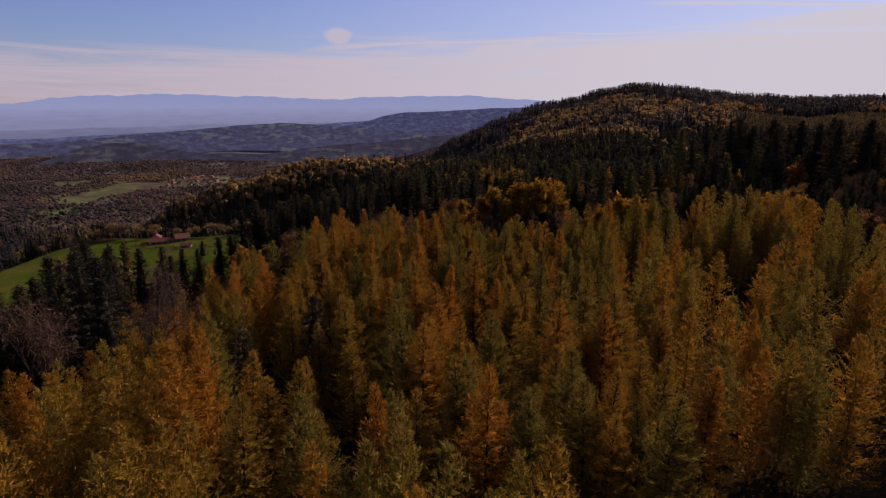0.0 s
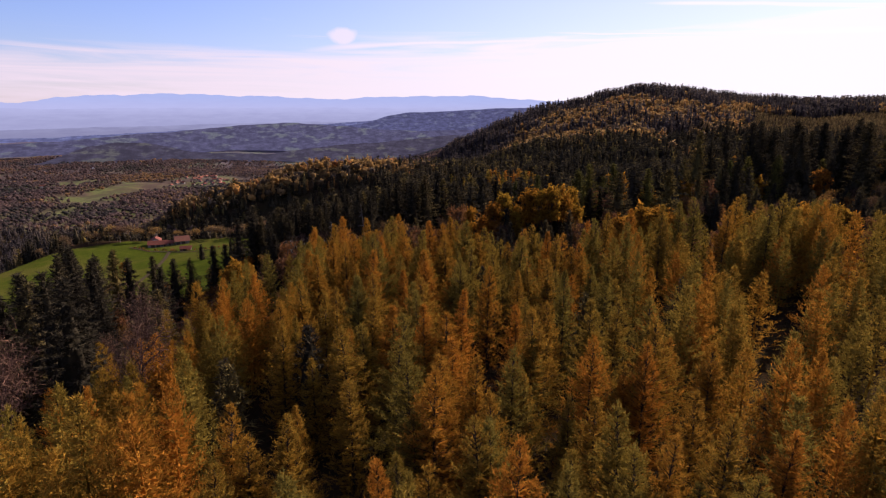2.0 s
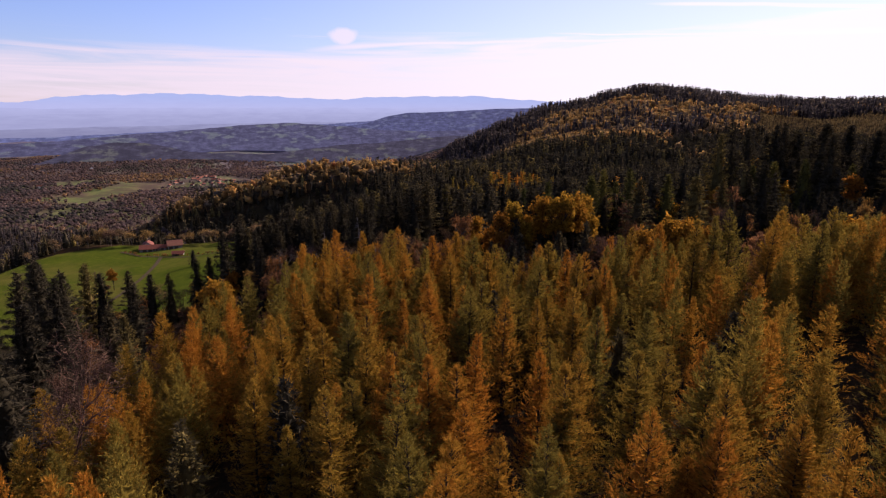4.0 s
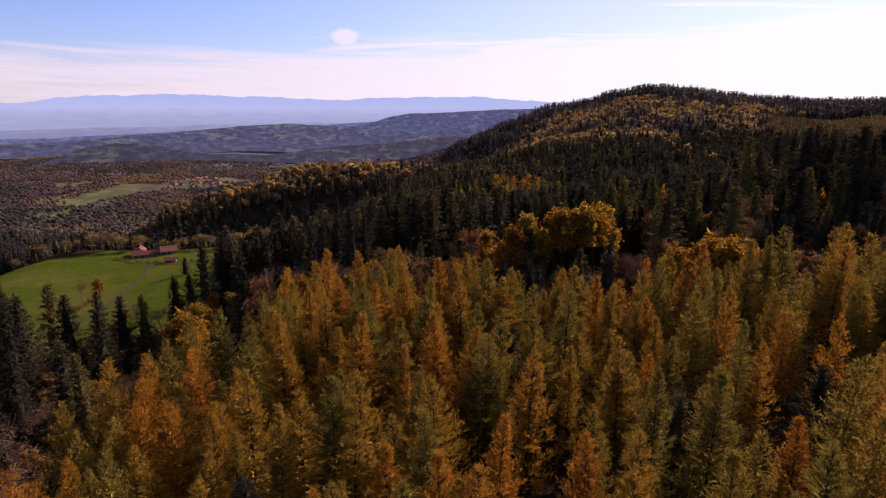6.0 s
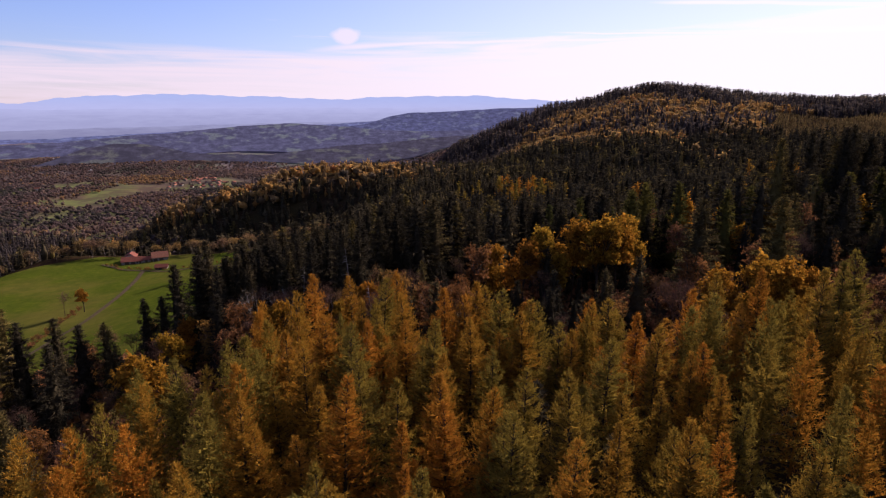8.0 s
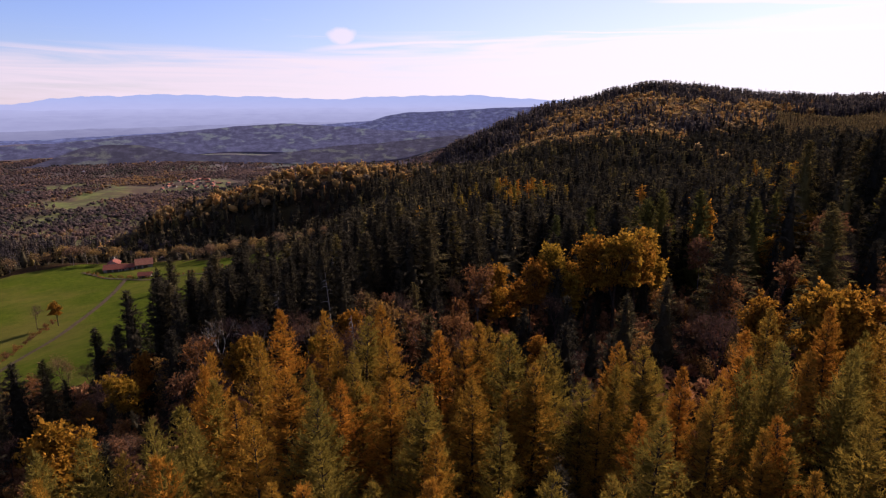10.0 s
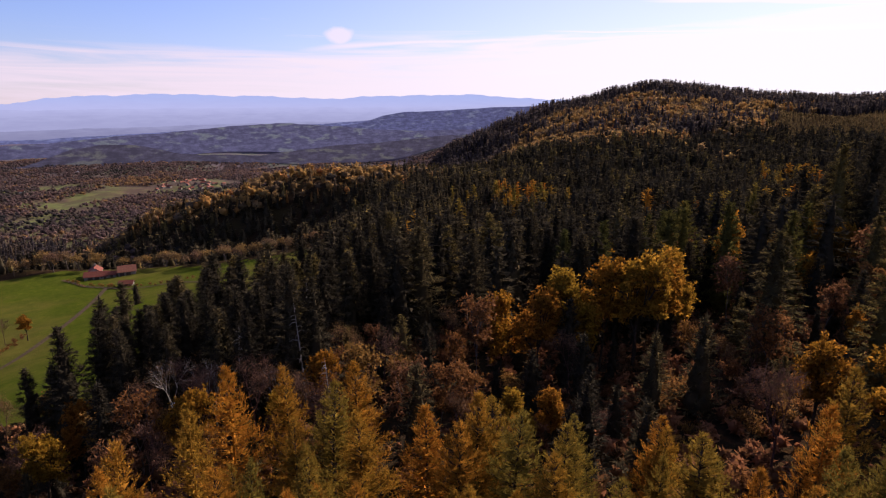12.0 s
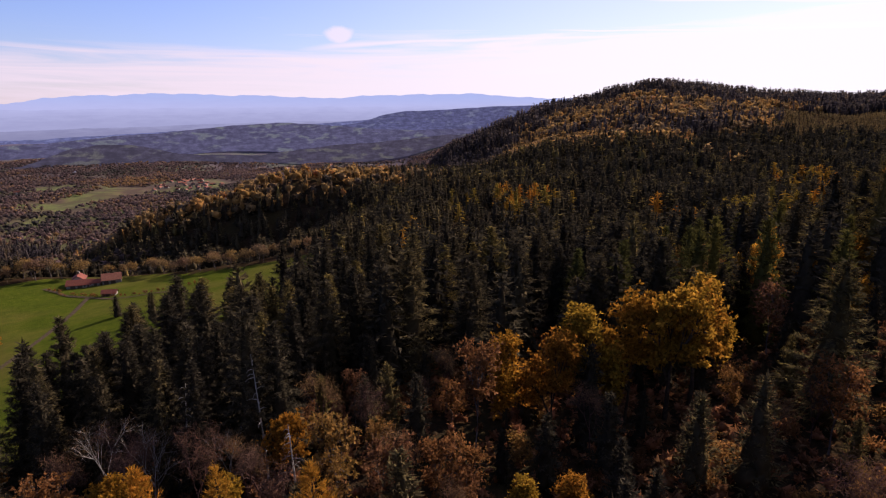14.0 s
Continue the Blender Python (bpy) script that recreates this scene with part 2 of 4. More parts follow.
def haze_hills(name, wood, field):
    """Hills so far off that only a veiled pattern of woods and fields is left; the haze is painted into the emitted
    colour.
    """
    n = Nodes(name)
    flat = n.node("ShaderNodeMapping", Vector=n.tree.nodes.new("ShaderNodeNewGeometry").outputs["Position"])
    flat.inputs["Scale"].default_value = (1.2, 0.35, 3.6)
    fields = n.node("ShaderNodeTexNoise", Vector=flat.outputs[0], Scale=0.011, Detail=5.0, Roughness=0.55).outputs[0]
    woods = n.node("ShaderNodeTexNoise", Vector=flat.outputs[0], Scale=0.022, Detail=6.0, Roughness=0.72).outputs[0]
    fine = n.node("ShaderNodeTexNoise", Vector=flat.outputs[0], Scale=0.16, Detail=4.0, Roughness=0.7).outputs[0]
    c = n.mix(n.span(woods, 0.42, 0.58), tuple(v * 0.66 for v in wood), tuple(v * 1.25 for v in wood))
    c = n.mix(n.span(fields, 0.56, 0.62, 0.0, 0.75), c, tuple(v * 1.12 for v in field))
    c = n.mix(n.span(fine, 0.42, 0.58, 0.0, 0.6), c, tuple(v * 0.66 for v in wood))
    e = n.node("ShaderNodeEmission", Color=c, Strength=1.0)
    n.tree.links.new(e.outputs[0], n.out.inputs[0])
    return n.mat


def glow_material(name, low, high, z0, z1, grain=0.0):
    """Air light painted as emission on land too far to tell apart, from the height z0 to z1."""
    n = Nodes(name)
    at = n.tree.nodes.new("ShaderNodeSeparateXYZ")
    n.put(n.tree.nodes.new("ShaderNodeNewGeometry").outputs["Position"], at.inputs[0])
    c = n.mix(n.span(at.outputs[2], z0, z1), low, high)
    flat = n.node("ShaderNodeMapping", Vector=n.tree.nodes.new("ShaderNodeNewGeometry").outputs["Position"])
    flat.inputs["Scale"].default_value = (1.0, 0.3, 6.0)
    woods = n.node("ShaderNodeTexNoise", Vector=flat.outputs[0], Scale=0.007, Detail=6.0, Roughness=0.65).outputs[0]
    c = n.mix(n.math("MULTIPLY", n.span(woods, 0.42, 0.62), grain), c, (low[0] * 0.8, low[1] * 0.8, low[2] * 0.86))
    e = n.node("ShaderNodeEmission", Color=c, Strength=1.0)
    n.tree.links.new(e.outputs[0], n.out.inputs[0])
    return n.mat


# ---- helpers for meshes ----
def mesh_np(name, verts, tris, tint=None):
    """A mesh of triangles from arrays."""
    me = bpy.data.meshes.new(name)
    verts, tris = np.asarray(verts, np.float32), np.asarray(tris, np.int32)
    me.vertices.add(len(verts))
    me.vertices.foreach_set("co", verts.ravel())
    me.loops.add(tris.size)
    me.loops.foreach_set("vertex_index", tris.ravel())
    me.polygons.add(len(tris))
    me.polygons.foreach_set("loop_start", np.arange(0, tris.size, 3, dtype=np.int32))
    me.update(calc_edges=True)
    if tint is not None:
        me.attributes.new("tint", "FLOAT", "POINT").data.foreach_set("value", np.asarray(tint, np.float32))
    return me


def part(name, data, material, parent, label="", smooth=False):
    """One mesh object under a thing or under a part."""
    if isinstance(data, bmesh.types.BMesh):
        me = bpy.data.meshes.new(name)
        data.to_mesh(me)
        data.free()
    else:
        me = data
    if not me.materials:
        me.materials.append(material)
    if smooth:
        me.polygons.foreach_set("use_smooth", [True] * len(me.polygons))
    ob = new(name, me)
    ob.parent = parent
    return tagged(ob, label)


def joined(chunks):
    """One pair of arrays from many (verts, tris) pairs."""
    at, vs, fs = 0, [], []
    for v, f in chunks:
        vs.append(v)
        fs.append(f + at)
        at += len(v)
    return np.concatenate(vs), np.concatenate(fs)


def unit(v):
    return v / np.maximum(np.linalg.norm(v, axis=-1, keepdims=True), 1e-9)


def slivers(base, way, length, width, rng, lie=None, loose=0.5):
    """Narrow pointed leaves or needle sprays, one triangle each. lie: the way in which their breadth lies, as in the layered boughs of a spruce."""
    side = np.cross(way, rng.normal(size=way.shape))
    if lie is not None:
        side = unit(lie - way * (lie * way).sum(1, keepdims=True)) + unit(side) * loose
    side = unit(side) * (width / 2)[:, None]
    v = np.stack([base - side, base + side, base + way * length[:, None]], 1).reshape(-1, 3)
    return v, np.arange(len(v)).reshape(-1, 3)


def tube(points, radii, sides=6):
    """A tapered tube along points."""
    points, radii = np.asarray(points, float), np.asarray(radii, float)
    way = unit(np.gradient(points, axis=0))
    up = np.where(np.abs(way[:, 2:]) > 0.9, [[1.0, 0, 0]], [[0, 0, 1.0]])
    a = unit(np.cross(way, up))
    b = np.cross(way, a)
    ang = np.linspace(0, 2 * np.pi, sides, endpoint=False)
    ring = a[:, None] * np.cos(ang)[None, :, None] + b[:, None] * np.sin(ang)[None, :, None]
    v = (points[:, None] + ring * radii[:, None, None]).reshape(-1, 3)
    f = []
    for i in range(len(points) - 1):
        for j in range(sides):
            p, q = i * sides + j, i * sides + (j + 1) % sides
            f += [(p, q, q + sides), (p, q + sides, p + sides)]
    return v, np.array(f)


def conifer(seed, h, r, bare, branches, count, length, width, tilt, curve, power, spread=0.16, droop=0.0, stems=True, loose=None, core=0.0, fluff=0.0):
    """A conifer: arrays of its trunk with boughs, and of its needle sprays. tilt: the boughs' rise at the foot and at the top, in degrees."""
    rng = np.random.default_rng(seed)
    u = bare + (1 - bare) * (np.arange(branches) + rng.random(branches) * 0.9) / branches
    az = np.arange(branches) * 2.399 + rng.normal(size=branches) * 0.35
    q = (u - bare) / (1 - bare)
    # crowns fill out just above the lowest boughs
    reach = r * np.minimum((1 - q) ** power, 0.55 + q * 3.0) * (0.72 + 0.45 * rng.random(branches)) + 0.12
    el = np.radians(tilt[0] + (tilt[1] - tilt[0]) * q) + rng.normal(size=branches) * 0.08
    out = np.stack([np.cos(az) * np.cos(el), np.sin(az) * np.cos(el), np.sin(el)], 1)
    lean = rng.normal(size=2) * 0.012 * h
    stem = lambda f: np.stack([lean[0] * f ** 2, lean[1] * f ** 2, f * h], -1)  # noqa: E731
    foot = stem(u)
    weight = (reach + 0.25) * (0.35 + 1.2 * q)
    pick = rng.choice(branches, count, p=weight / weight.sum())
    s = 0.1 + 0.9 * rng.random(count) ** 0.62
    on = foot[pick] + out[pick] * (reach[pick] * s)[:, None]
    on[:, 2] += curve * reach[pick] * s ** 2
    across = np.stack([-np.sin(az[pick]), np.cos(az[pick]), np.zeros(count)], 1)
    on += across * (rng.normal(size=count) * spread * reach[pick] * (1.15 - s))[:, None]
    on += rng.normal(size=(count, 3)) * fluff
    way = out[pick] * 0.75 + across * rng.normal(size=count)[:, None] * 0.55 + rng.normal(size=(count, 3)) * 0.38
    way[:, 2] += 0.25 - droop
    size = 0.65 + 0.7 * rng.random(count)
    leaves = slivers(on, unit(way), length * size, width * size, rng, None if loose is None else across, loose or 0.5)
    # the leading shoot
    tip = 16 if count > 200 else 4
    top = slivers(stem(np.full(tip, 0.93) + 0.06 * rng.random(tip)), unit(rng.normal(size=(tip, 3)) * 0.35 + [0, 0, 0.9]), np.full(tip, length * 0.8), np.full(tip, width * 0.7), rng)
    wood = [tube(stem(np.linspace(0, 0.98, 7)), np.linspace(0.0115 * h, 0.02, 7), 6)]
    if stems:
        for i in range(0, branches, 1 if branches < 50 else 2):
            e = foot[i] + out[i] * reach[i] * 0.9 + [0, 0, curve * reach[i] * 0.8]
            m = foot[i] + out[i] * reach[i] * 0.5 + [0, 0, curve * reach[i] * 0.25]
            wood.append(tube([foot[i], m, e], [0.045, 0.03, 0.012], 3))
    crown = [leaves, top]
    if core:
        # a solid jagged core for the close-set inner foliage, added to block light
        rings, sides = (16, 11) if count > 1000 else (9, 9) if count > 200 else (5, 6)
        v, f = [], []
        for k in range(rings):
            g = k / rings
            rad = core * r * min((1 - g) ** power, 0.55 + g * 3.0)
            for j in range(sides):
                a, w = 6.283 * (j + 0.5 * (k % 2)) / sides, rad * (0.55 + 0.6 * rng.random())
                c = stem(np.array(bare + (1 - bare) * g))
                v.append((c[0] + math.cos(a) * w, c[1] + math.sin(a) * w, c[2] - 0.2 * w + rng.normal() * 0.02 * h))
        v.append(tuple(stem(np.array(0.97))))
        for k in range(rings - 1):
            for j in range(sides):
                p, q2 = k * sides + j, k * sides + (j + 1) % sides
                f += [(p, q2, q2 + sides), (p, q2 + sides, p + sides)]
        f += [((rings - 1) * sides + j, (rings - 1) * sides + (j + 1) % sides, rings * sides) for j in range(sides)]
        crown.append((np.array(v), np.array(f)))
    return joined(wood), joined(crown)


def larch(seed, h, r, boughs, twigs, needles, size, length, width, bare=0.06, stems=True):
    """A larch: arrays of its trunk with boughs, and of its feathery plumes, each a twig with needles along it."""
    rng = np.random.default_rng(seed)
    q = (np.arange(boughs) + rng.random(boughs)) / boughs
    az = np.arange(boughs) * 2.399 + rng.normal(size=boughs) * 0.4
    reach = r * np.minimum((1 - q) ** 0.85, 0.6 + q * 2.5) * (0.74 + 0.34 * rng.random(boughs)) + 0.10
    el = np.radians(4 + 44 * q) + rng.normal(size=boughs) * 0.1
    out = np.stack([np.cos(az) * np.cos(el), np.sin(az) * np.cos(el), np.sin(el)], 1)
    lean, bend = rng.normal(size=2) * 0.016 * h, rng.normal(size=2) * 0.012 * h
    stem = lambda f: np.stack([lean[0] * f ** 2 + bend[0] * np.sin(f * 3.1), lean[1] * f ** 2 + bend[1] * np.sin(f * 3.1), f * h * 0.97], -1)  # noqa: E731
    foot = stem(bare + (1 - bare) * q)
    across = np.stack([-np.sin(az), np.cos(az), np.zeros(boughs)], 1)
    rise = 0.16
    # twigs on the boughs, one plume at the end of each
    weight = (reach + 0.15) * (0.55 + 0.75 * q)
    pick = np.concatenate([rng.choice(boughs, twigs, p=weight / weight.sum()), np.arange(boughs)])
    n = len(pick)
    s = np.concatenate([0.12 + 0.86 * rng.random(twigs) ** 0.7, np.full(boughs, 0.94)])
    end = np.concatenate([np.zeros(twigs), np.ones(boughs)])
    base = foot[pick] + out[pick] * (reach[pick] * s)[:, None]
    base[:, 2] += rise * reach[pick] * s ** 2
    swing = np.where(rng.random(n) < 0.5, -1, 1) * (0.25 + 0.9 * rng.random(n)) * (1 - end)
    way = out[pick] * (0.62 + 0.3 * end)[:, None] + across[pick] * swing[:, None] + rng.normal(size=(n, 3)) * 0.16
    way[:, 2] += 0.26 + 0.3 * rng.random(n)
    way = unit(way)
    tl = size * (0.55 + 0.75 * rng.random(n)) * np.clip(0.35 + 0.5 * reach[pick] * (1.25 - 0.5 * s), 0.4, 1.3)
    # the leading shoot
    tip = 5
    base = np.concatenate([base, stem(0.955 + 0.04 * rng.random(tip))])
    way = np.concatenate([way, unit(rng.normal(size=(tip, 3)) * 0.22 + [0, 0, 1.0])])
    tl = np.concatenate([tl, size * (0.7 + 0.5 * rng.random(tip))])
    n += tip
    # needles along the twigs, close-set and fine
    way3, tl3 = np.repeat(way, needles, 0), np.repeat(tl, needles)
    g = rng.random(n * needles)
    at = np.repeat(base, needles, 0) + way3 * (tl3 * g)[:, None] + rng.normal(size=(n * needles, 3)) * 0.05 * size
    at[:, 2] += 0.12 * tl3 * g ** 2
    point = unit(way3 * 0.8 + rng.normal(size=(n * needles, 3)) * 0.42 + [0, 0, 0.12])
    ln = length * (0.65 + 0.7 * rng.random(n * needles))
    leaves = slivers(at, point, ln, width * (0.7 + 0.6 * rng.random(n * needles)), rng)
    wood = [tube(stem(np.linspace(0, 0.99, 9)), np.linspace(0.011 * h, 0.02, 9), 6)]
    if stems:
        for i in range(boughs):
            m = foot[i] + out[i] * reach[i] * 0.5 + [0, 0, rise * reach[i] * 0.25]
            e = foot[i] + out[i] * reach[i] * 0.95 + [0, 0, rise * reach[i] * 0.9]
            wood.append(tube([foot[i], m, e], [0.04, 0.028, 0.012], 3))
    # close-set inner sprays that keep the heart of the tree dark
    k = twigs // 2
    f = bare + 0.75 * rng.random(k)
    a, rad = rng.random(k) * 6.283, r * 0.42 * (1 - f) * np.sqrt(rng.random(k))
    heart = stem(f) + np.stack([np.cos(a) * rad, np.sin(a) * rad, 0 * a], 1)
    inner = slivers(heart, unit(np.stack([np.cos(a), np.sin(a), 0.3 + 0 * a], 1)), np.full(k, 0.55), np.full(k, 0.34), rng)
    return joined(wood), joined([leaves, inner])


def tufts(base, way, count, length, rng):
    """Leaf clumps: a handful of pointed leaves round each base, joined at their foot."""
    n = len(base)
    d = unit(way[:, None] * 0.5 + rng.normal(size=(n, count, 3)) * 0.8)
    w = unit(np.cross(d, rng.normal(size=(n, count, 3))))
    ln = (length[:, None] * (0.6 + 0.7 * rng.random((n, count))))[..., None]
    mid = base[:, None] + d * ln * 0.55
    v = np.concatenate([base[:, None], mid - w * ln * 0.26, mid + w * ln * 0.26, base[:, None] + d * ln], 1)
    k = np.arange(count)
    f = np.concatenate([np.stack([0 * k, 1 + k, 1 + count + k], 1), np.stack([1 + k, 1 + 2 * count + k, 1 + count + k], 1)])
    return v.reshape(-1, 3), (f[None] + (np.arange(n) * v.shape[1])[:, None, None]).reshape(-1, 3)


def broadleaf(seed, h, r, count, length, width, levels=4, bare=0.3, spread=0.5, clump=0, fill=0.0):
    """A broad-leaved tree: limbs that fork, and leaves in tufts round the ends of the boughs."""
    rng = np.random.default_rng(seed)
    wood, ends = [], []

    def grow(p, d, ln, rad, lv):
        n = 4 if lv > 2 else 3 if lv > 1 else 2
        pts, way = [p], d
        for _ in range(n):
            way = unit(way + rng.normal(size=3) * 0.14 + np.array([0, 0, 0.07]))
            pts.append(pts[-1] + way * ln / n)
        wood.append(tube(pts, np.linspace(rad, rad * 0.55, n + 1), 6 if lv == levels else 4 if lv > 1 else 3))
        if lv <= 1:
            ends.extend(pts[1:])
        if lv == 0:
            return
        kids = 4 if lv == 1 or levels == 4 and lv == 3 else 3
        for k in range(kids):
            a = 2 * np.pi * (k + rng.random() * 0.8) / kids
            side = unit(np.cross(way, [0.3, 0.1, 1.0]))
            side2 = np.cross(way, side)
            nd = unit(way * 0.85 + (side * np.cos(a) + side2 * np.sin(a)) * (0.45 + 0.35 * rng.random()))
            start = pts[-1] if k < 2 else pts[-2]
            grow(start, nd, ln * (0.62 + 0.2 * rng.random()), rad * 0.52, lv - 1)

    grow(np.zeros(3), np.array([0.0, 0, 1.0]), h * bare, h * 0.014, levels)
    ends = np.array(ends)
    # fit the forked crown to its height and breadth
    top = ends[:, 2].max() + 0.2
    wide = np.quantile(np.hypot(ends[:, 0], ends[:, 1]), 0.93)
    fit_v = np.array([r / wide, r / wide, h / top])
    wood = joined(wood)
    wood = (wood[0] * np.where(wood[0][:, 2:] < 0.02, [1.0, 1.0, h / top], fit_v), wood[1])
    ends = ends * fit_v
    base = ends[rng.integers(0, len(ends), count)] + rng.normal(size=(count, 3)) * spread
    low = rng.random(count) < fill
    base[low] = base[low] * [0.92, 0.92, 0.62] + [0, 0, 0.06 * h]
    way = unit(rng.normal(size=(count, 3)) + [0, 0, 0.1])
    size = 0.6 + 0.8 * rng.random(count)
    if clump:
        return wood, tufts(base, way, clump, length * size, rng)
    return wood, slivers(base, way, length * size, width * size, rng)


# ---- the lie of the land ----
def smooth(a, b, v):
    t = np.clip((np.asarray(v, float) - a) / (b - a), 0, 1)
    return t * t * (3 - 2 * t)


def bell(v, width):
    return np.exp(-(np.asarray(v, float) / width) ** 2)


CREST_AT = [-0.06, -0.02, 0.033, 0.082, 0.152, 0.189, 0.247, 0.293, 0.339, 0.376, 0.43, 0.477, 0.523, 0.57, 0.607, 0.66, 0.73, 1.5]
CREST_Z = [-75, -60, -37, -11, 27, 38, 49, 63, 73, 76, 71, 60, 56, 52, 50, 50, 52, 60]


def land(x, y):
    """The height of the ground: a shoulder that falls away to a meadow, a wooded dip, a hill and a wide valley."""
    x, y = np.asarray(x, float), np.asarray(y, float)
    z = 4.0 + 10 * smooth(0, 160, x) - 0.012 * (y - 70) * smooth(20, 120, y)
    west = np.interp(x, [-300, -235, -185, -140, -110, -80, -50, -35, -20, 0], np.array([50, 50, 47, 39, 31, 21.5, 10.5, 5, 1.2, 0]) / 48)
    z = z - 48 * west
    z = z - (24 - 21 * west - 8 * smooth(40, 220, x)) * smooth(140, 380, y)
    # the meadow breaks off to the west and behind the farm
    z = z - 70 * smooth(-235, -380, x) - 40 * smooth(405, 500, y) * smooth(-40, -120, x)
    # the wide valley, and the gorge west of the spur
    deep = smooth(640, 1250, y + 0.25 * np.minimum(x, 0)) * (1 - smooth(-50, 330, x - 0.1 * (y - 900)))
    gorge = smooth(-260, -560, x) * smooth(330, 560, y)
    low = np.maximum(deep, gorge)
    z = z * (1 - low) - 175 * low
    # the wooded knoll and its spur
    spur = np.interp(x, [-460, -338, -273, -245, -180, -130, -30, 60], [-165, -104, -68, -53, -37, -22, -20, -20])
    k = bell(y - 600, 85) * smooth(-480, -380, x) * (1 - smooth(-20, 90, x))
    z = z * (1 - k) + spur * k
    # the hill, its crest line by bearing
    b = x / np.maximum(y - 76, 60)
    crest = np.interp(b, CREST_AT, CREST_Z)
    k = smooth(490, 1300, y) * smooth(-0.08, 0.02, b) * (1 - 0.6 * smooth(1400, 2100, y))
    z = z * (1 - k) + crest * k
    z = z + 30 * smooth(0.62, 0.74, b) * smooth(1500, 1900, y)
    # undulation
    z = z + 3.0 * np.sin(x * 0.021 + 1.0) * np.sin(y * 0.017) * smooth(200, 500, y)
    far = smooth(1200, 2200, y)
    z = z + far * (12 * np.sin(x * 0.004 + 0.7) * np.sin(y * 0.0031 + 0.4) + 5 * np.sin(x * 0.011) * np.sin(y * 0.009))
    return z


def land1(x, y):
    return float(land(x, y))


def stretched(n, k, size):
    u = np.linspace(-1, 1, n)
    return size * np.sinh(k * u) / np.sinh(k)


gx, gy = stretched(270, 3.9, 4900), 240 + stretched(270, 3.9, 4900)
GX, GY = np.meshgrid(gx, gy, indexing="ij")
GZ = land(GX, GY)
nx, ny = len(gx), len(gy)
idx = np.arange(nx * ny).reshape(nx, ny)
quads = np.stack([idx[:-1, :-1], idx[1:, :-1], idx[1:, 1:], idx[:-1, 1:]], -1).reshape(-1, 4)
tri = np.concatenate([quads[:, [0, 1, 2]], quads[:, [0, 2, 3]]])
me = mesh_np("ground", np.stack([GX, GY, GZ], -1).reshape(-1, 3), tri)
mid = np.stack([GX, GY], -1).reshape(-1, 2)[tri].mean(1)


def wood_edge(y):
    """Where the spruces end and the meadow begins."""
    return np.interp(y, [150, 195, 212, 300, 360, 414, 440], [-56, -53, -36, -36, -48, -64, -70])


def meadow_end(x):
    return np.interp(x, [-262, -216, -187, -158, -128, -78, -60], [372, 406, 412, 408, 397, 394, 396])


def in_meadow(x, y):
    """The grass round the farm, west of the spruces."""
    return (x < wood_edge(y)) & (x > -262) & (y > 178 - 0.35 * (x + 60)) & (y < meadow_end(x))


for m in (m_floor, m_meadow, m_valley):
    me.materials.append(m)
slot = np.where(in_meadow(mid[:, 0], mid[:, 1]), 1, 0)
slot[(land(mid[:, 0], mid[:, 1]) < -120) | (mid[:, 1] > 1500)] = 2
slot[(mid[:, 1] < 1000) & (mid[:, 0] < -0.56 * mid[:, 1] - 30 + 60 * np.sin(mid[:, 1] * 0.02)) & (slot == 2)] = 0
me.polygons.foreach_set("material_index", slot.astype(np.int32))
me.polygons.foreach_set("use_smooth", [True] * len(me.polygons))
tagged(new("ground", me), "forest floor, green meadows and valley fields in autumn", "ground", kind="structure")


# ---- distance ----
def ridge(name, label, dist, base_z, heights, mat, seed, rough):
    """A far range of hills as a strip with a wavering top line. heights: pairs of bearing (x over y) and height."""
    b = np.linspace(-1.6, 1.6, 500)
    rng = np.random.default_rng(seed)
    top = np.interp(b, *zip(*heights))
    for k in range(1, 7):
        top = top + rough / k ** 1.1 * np.sin(b * 11 * 1.9 ** k / 2 + rng.random() * 7)
    cosb = 1 / np.sqrt(1 + b * b)
    px, py = dist * b * cosb, dist * cosb
    rows = []
    for f, back in ((0.0, -140), (0.45, -60), (0.8, -15), (1.0, 0), (0.6, 60)):
        rows.append(np.stack([px + back * b * cosb, py + back * cosb, base_z + (top - base_z) * f], -1))
    v = np.concatenate(rows)
    n = len(b)
    f = [((i * n + j), (i * n + j + 1), (i + 1) * n + j + 1, (i + 1) * n + j) for i in range(len(rows) - 1) for j in range(n - 1)]
    q = np.array(f)
    return tagged(part(name, mesh_np(name, v, np.concatenate([q[:, [0, 1, 2]], q[:, [0, 2, 3]]])), mat, None, smooth=True), label, "hills", kind="structure")


# these far strips emit their painted haze colours rather than taking the sun
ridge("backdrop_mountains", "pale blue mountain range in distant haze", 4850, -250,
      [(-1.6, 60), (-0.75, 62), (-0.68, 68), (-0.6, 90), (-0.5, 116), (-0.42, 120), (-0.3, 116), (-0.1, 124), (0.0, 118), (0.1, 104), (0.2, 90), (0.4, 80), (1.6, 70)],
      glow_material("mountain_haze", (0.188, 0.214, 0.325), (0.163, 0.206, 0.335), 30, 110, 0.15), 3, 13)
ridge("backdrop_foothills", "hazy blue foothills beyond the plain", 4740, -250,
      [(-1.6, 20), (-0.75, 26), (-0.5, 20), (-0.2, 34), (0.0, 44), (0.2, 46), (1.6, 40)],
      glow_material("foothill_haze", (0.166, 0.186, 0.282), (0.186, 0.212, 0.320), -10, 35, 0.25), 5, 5)
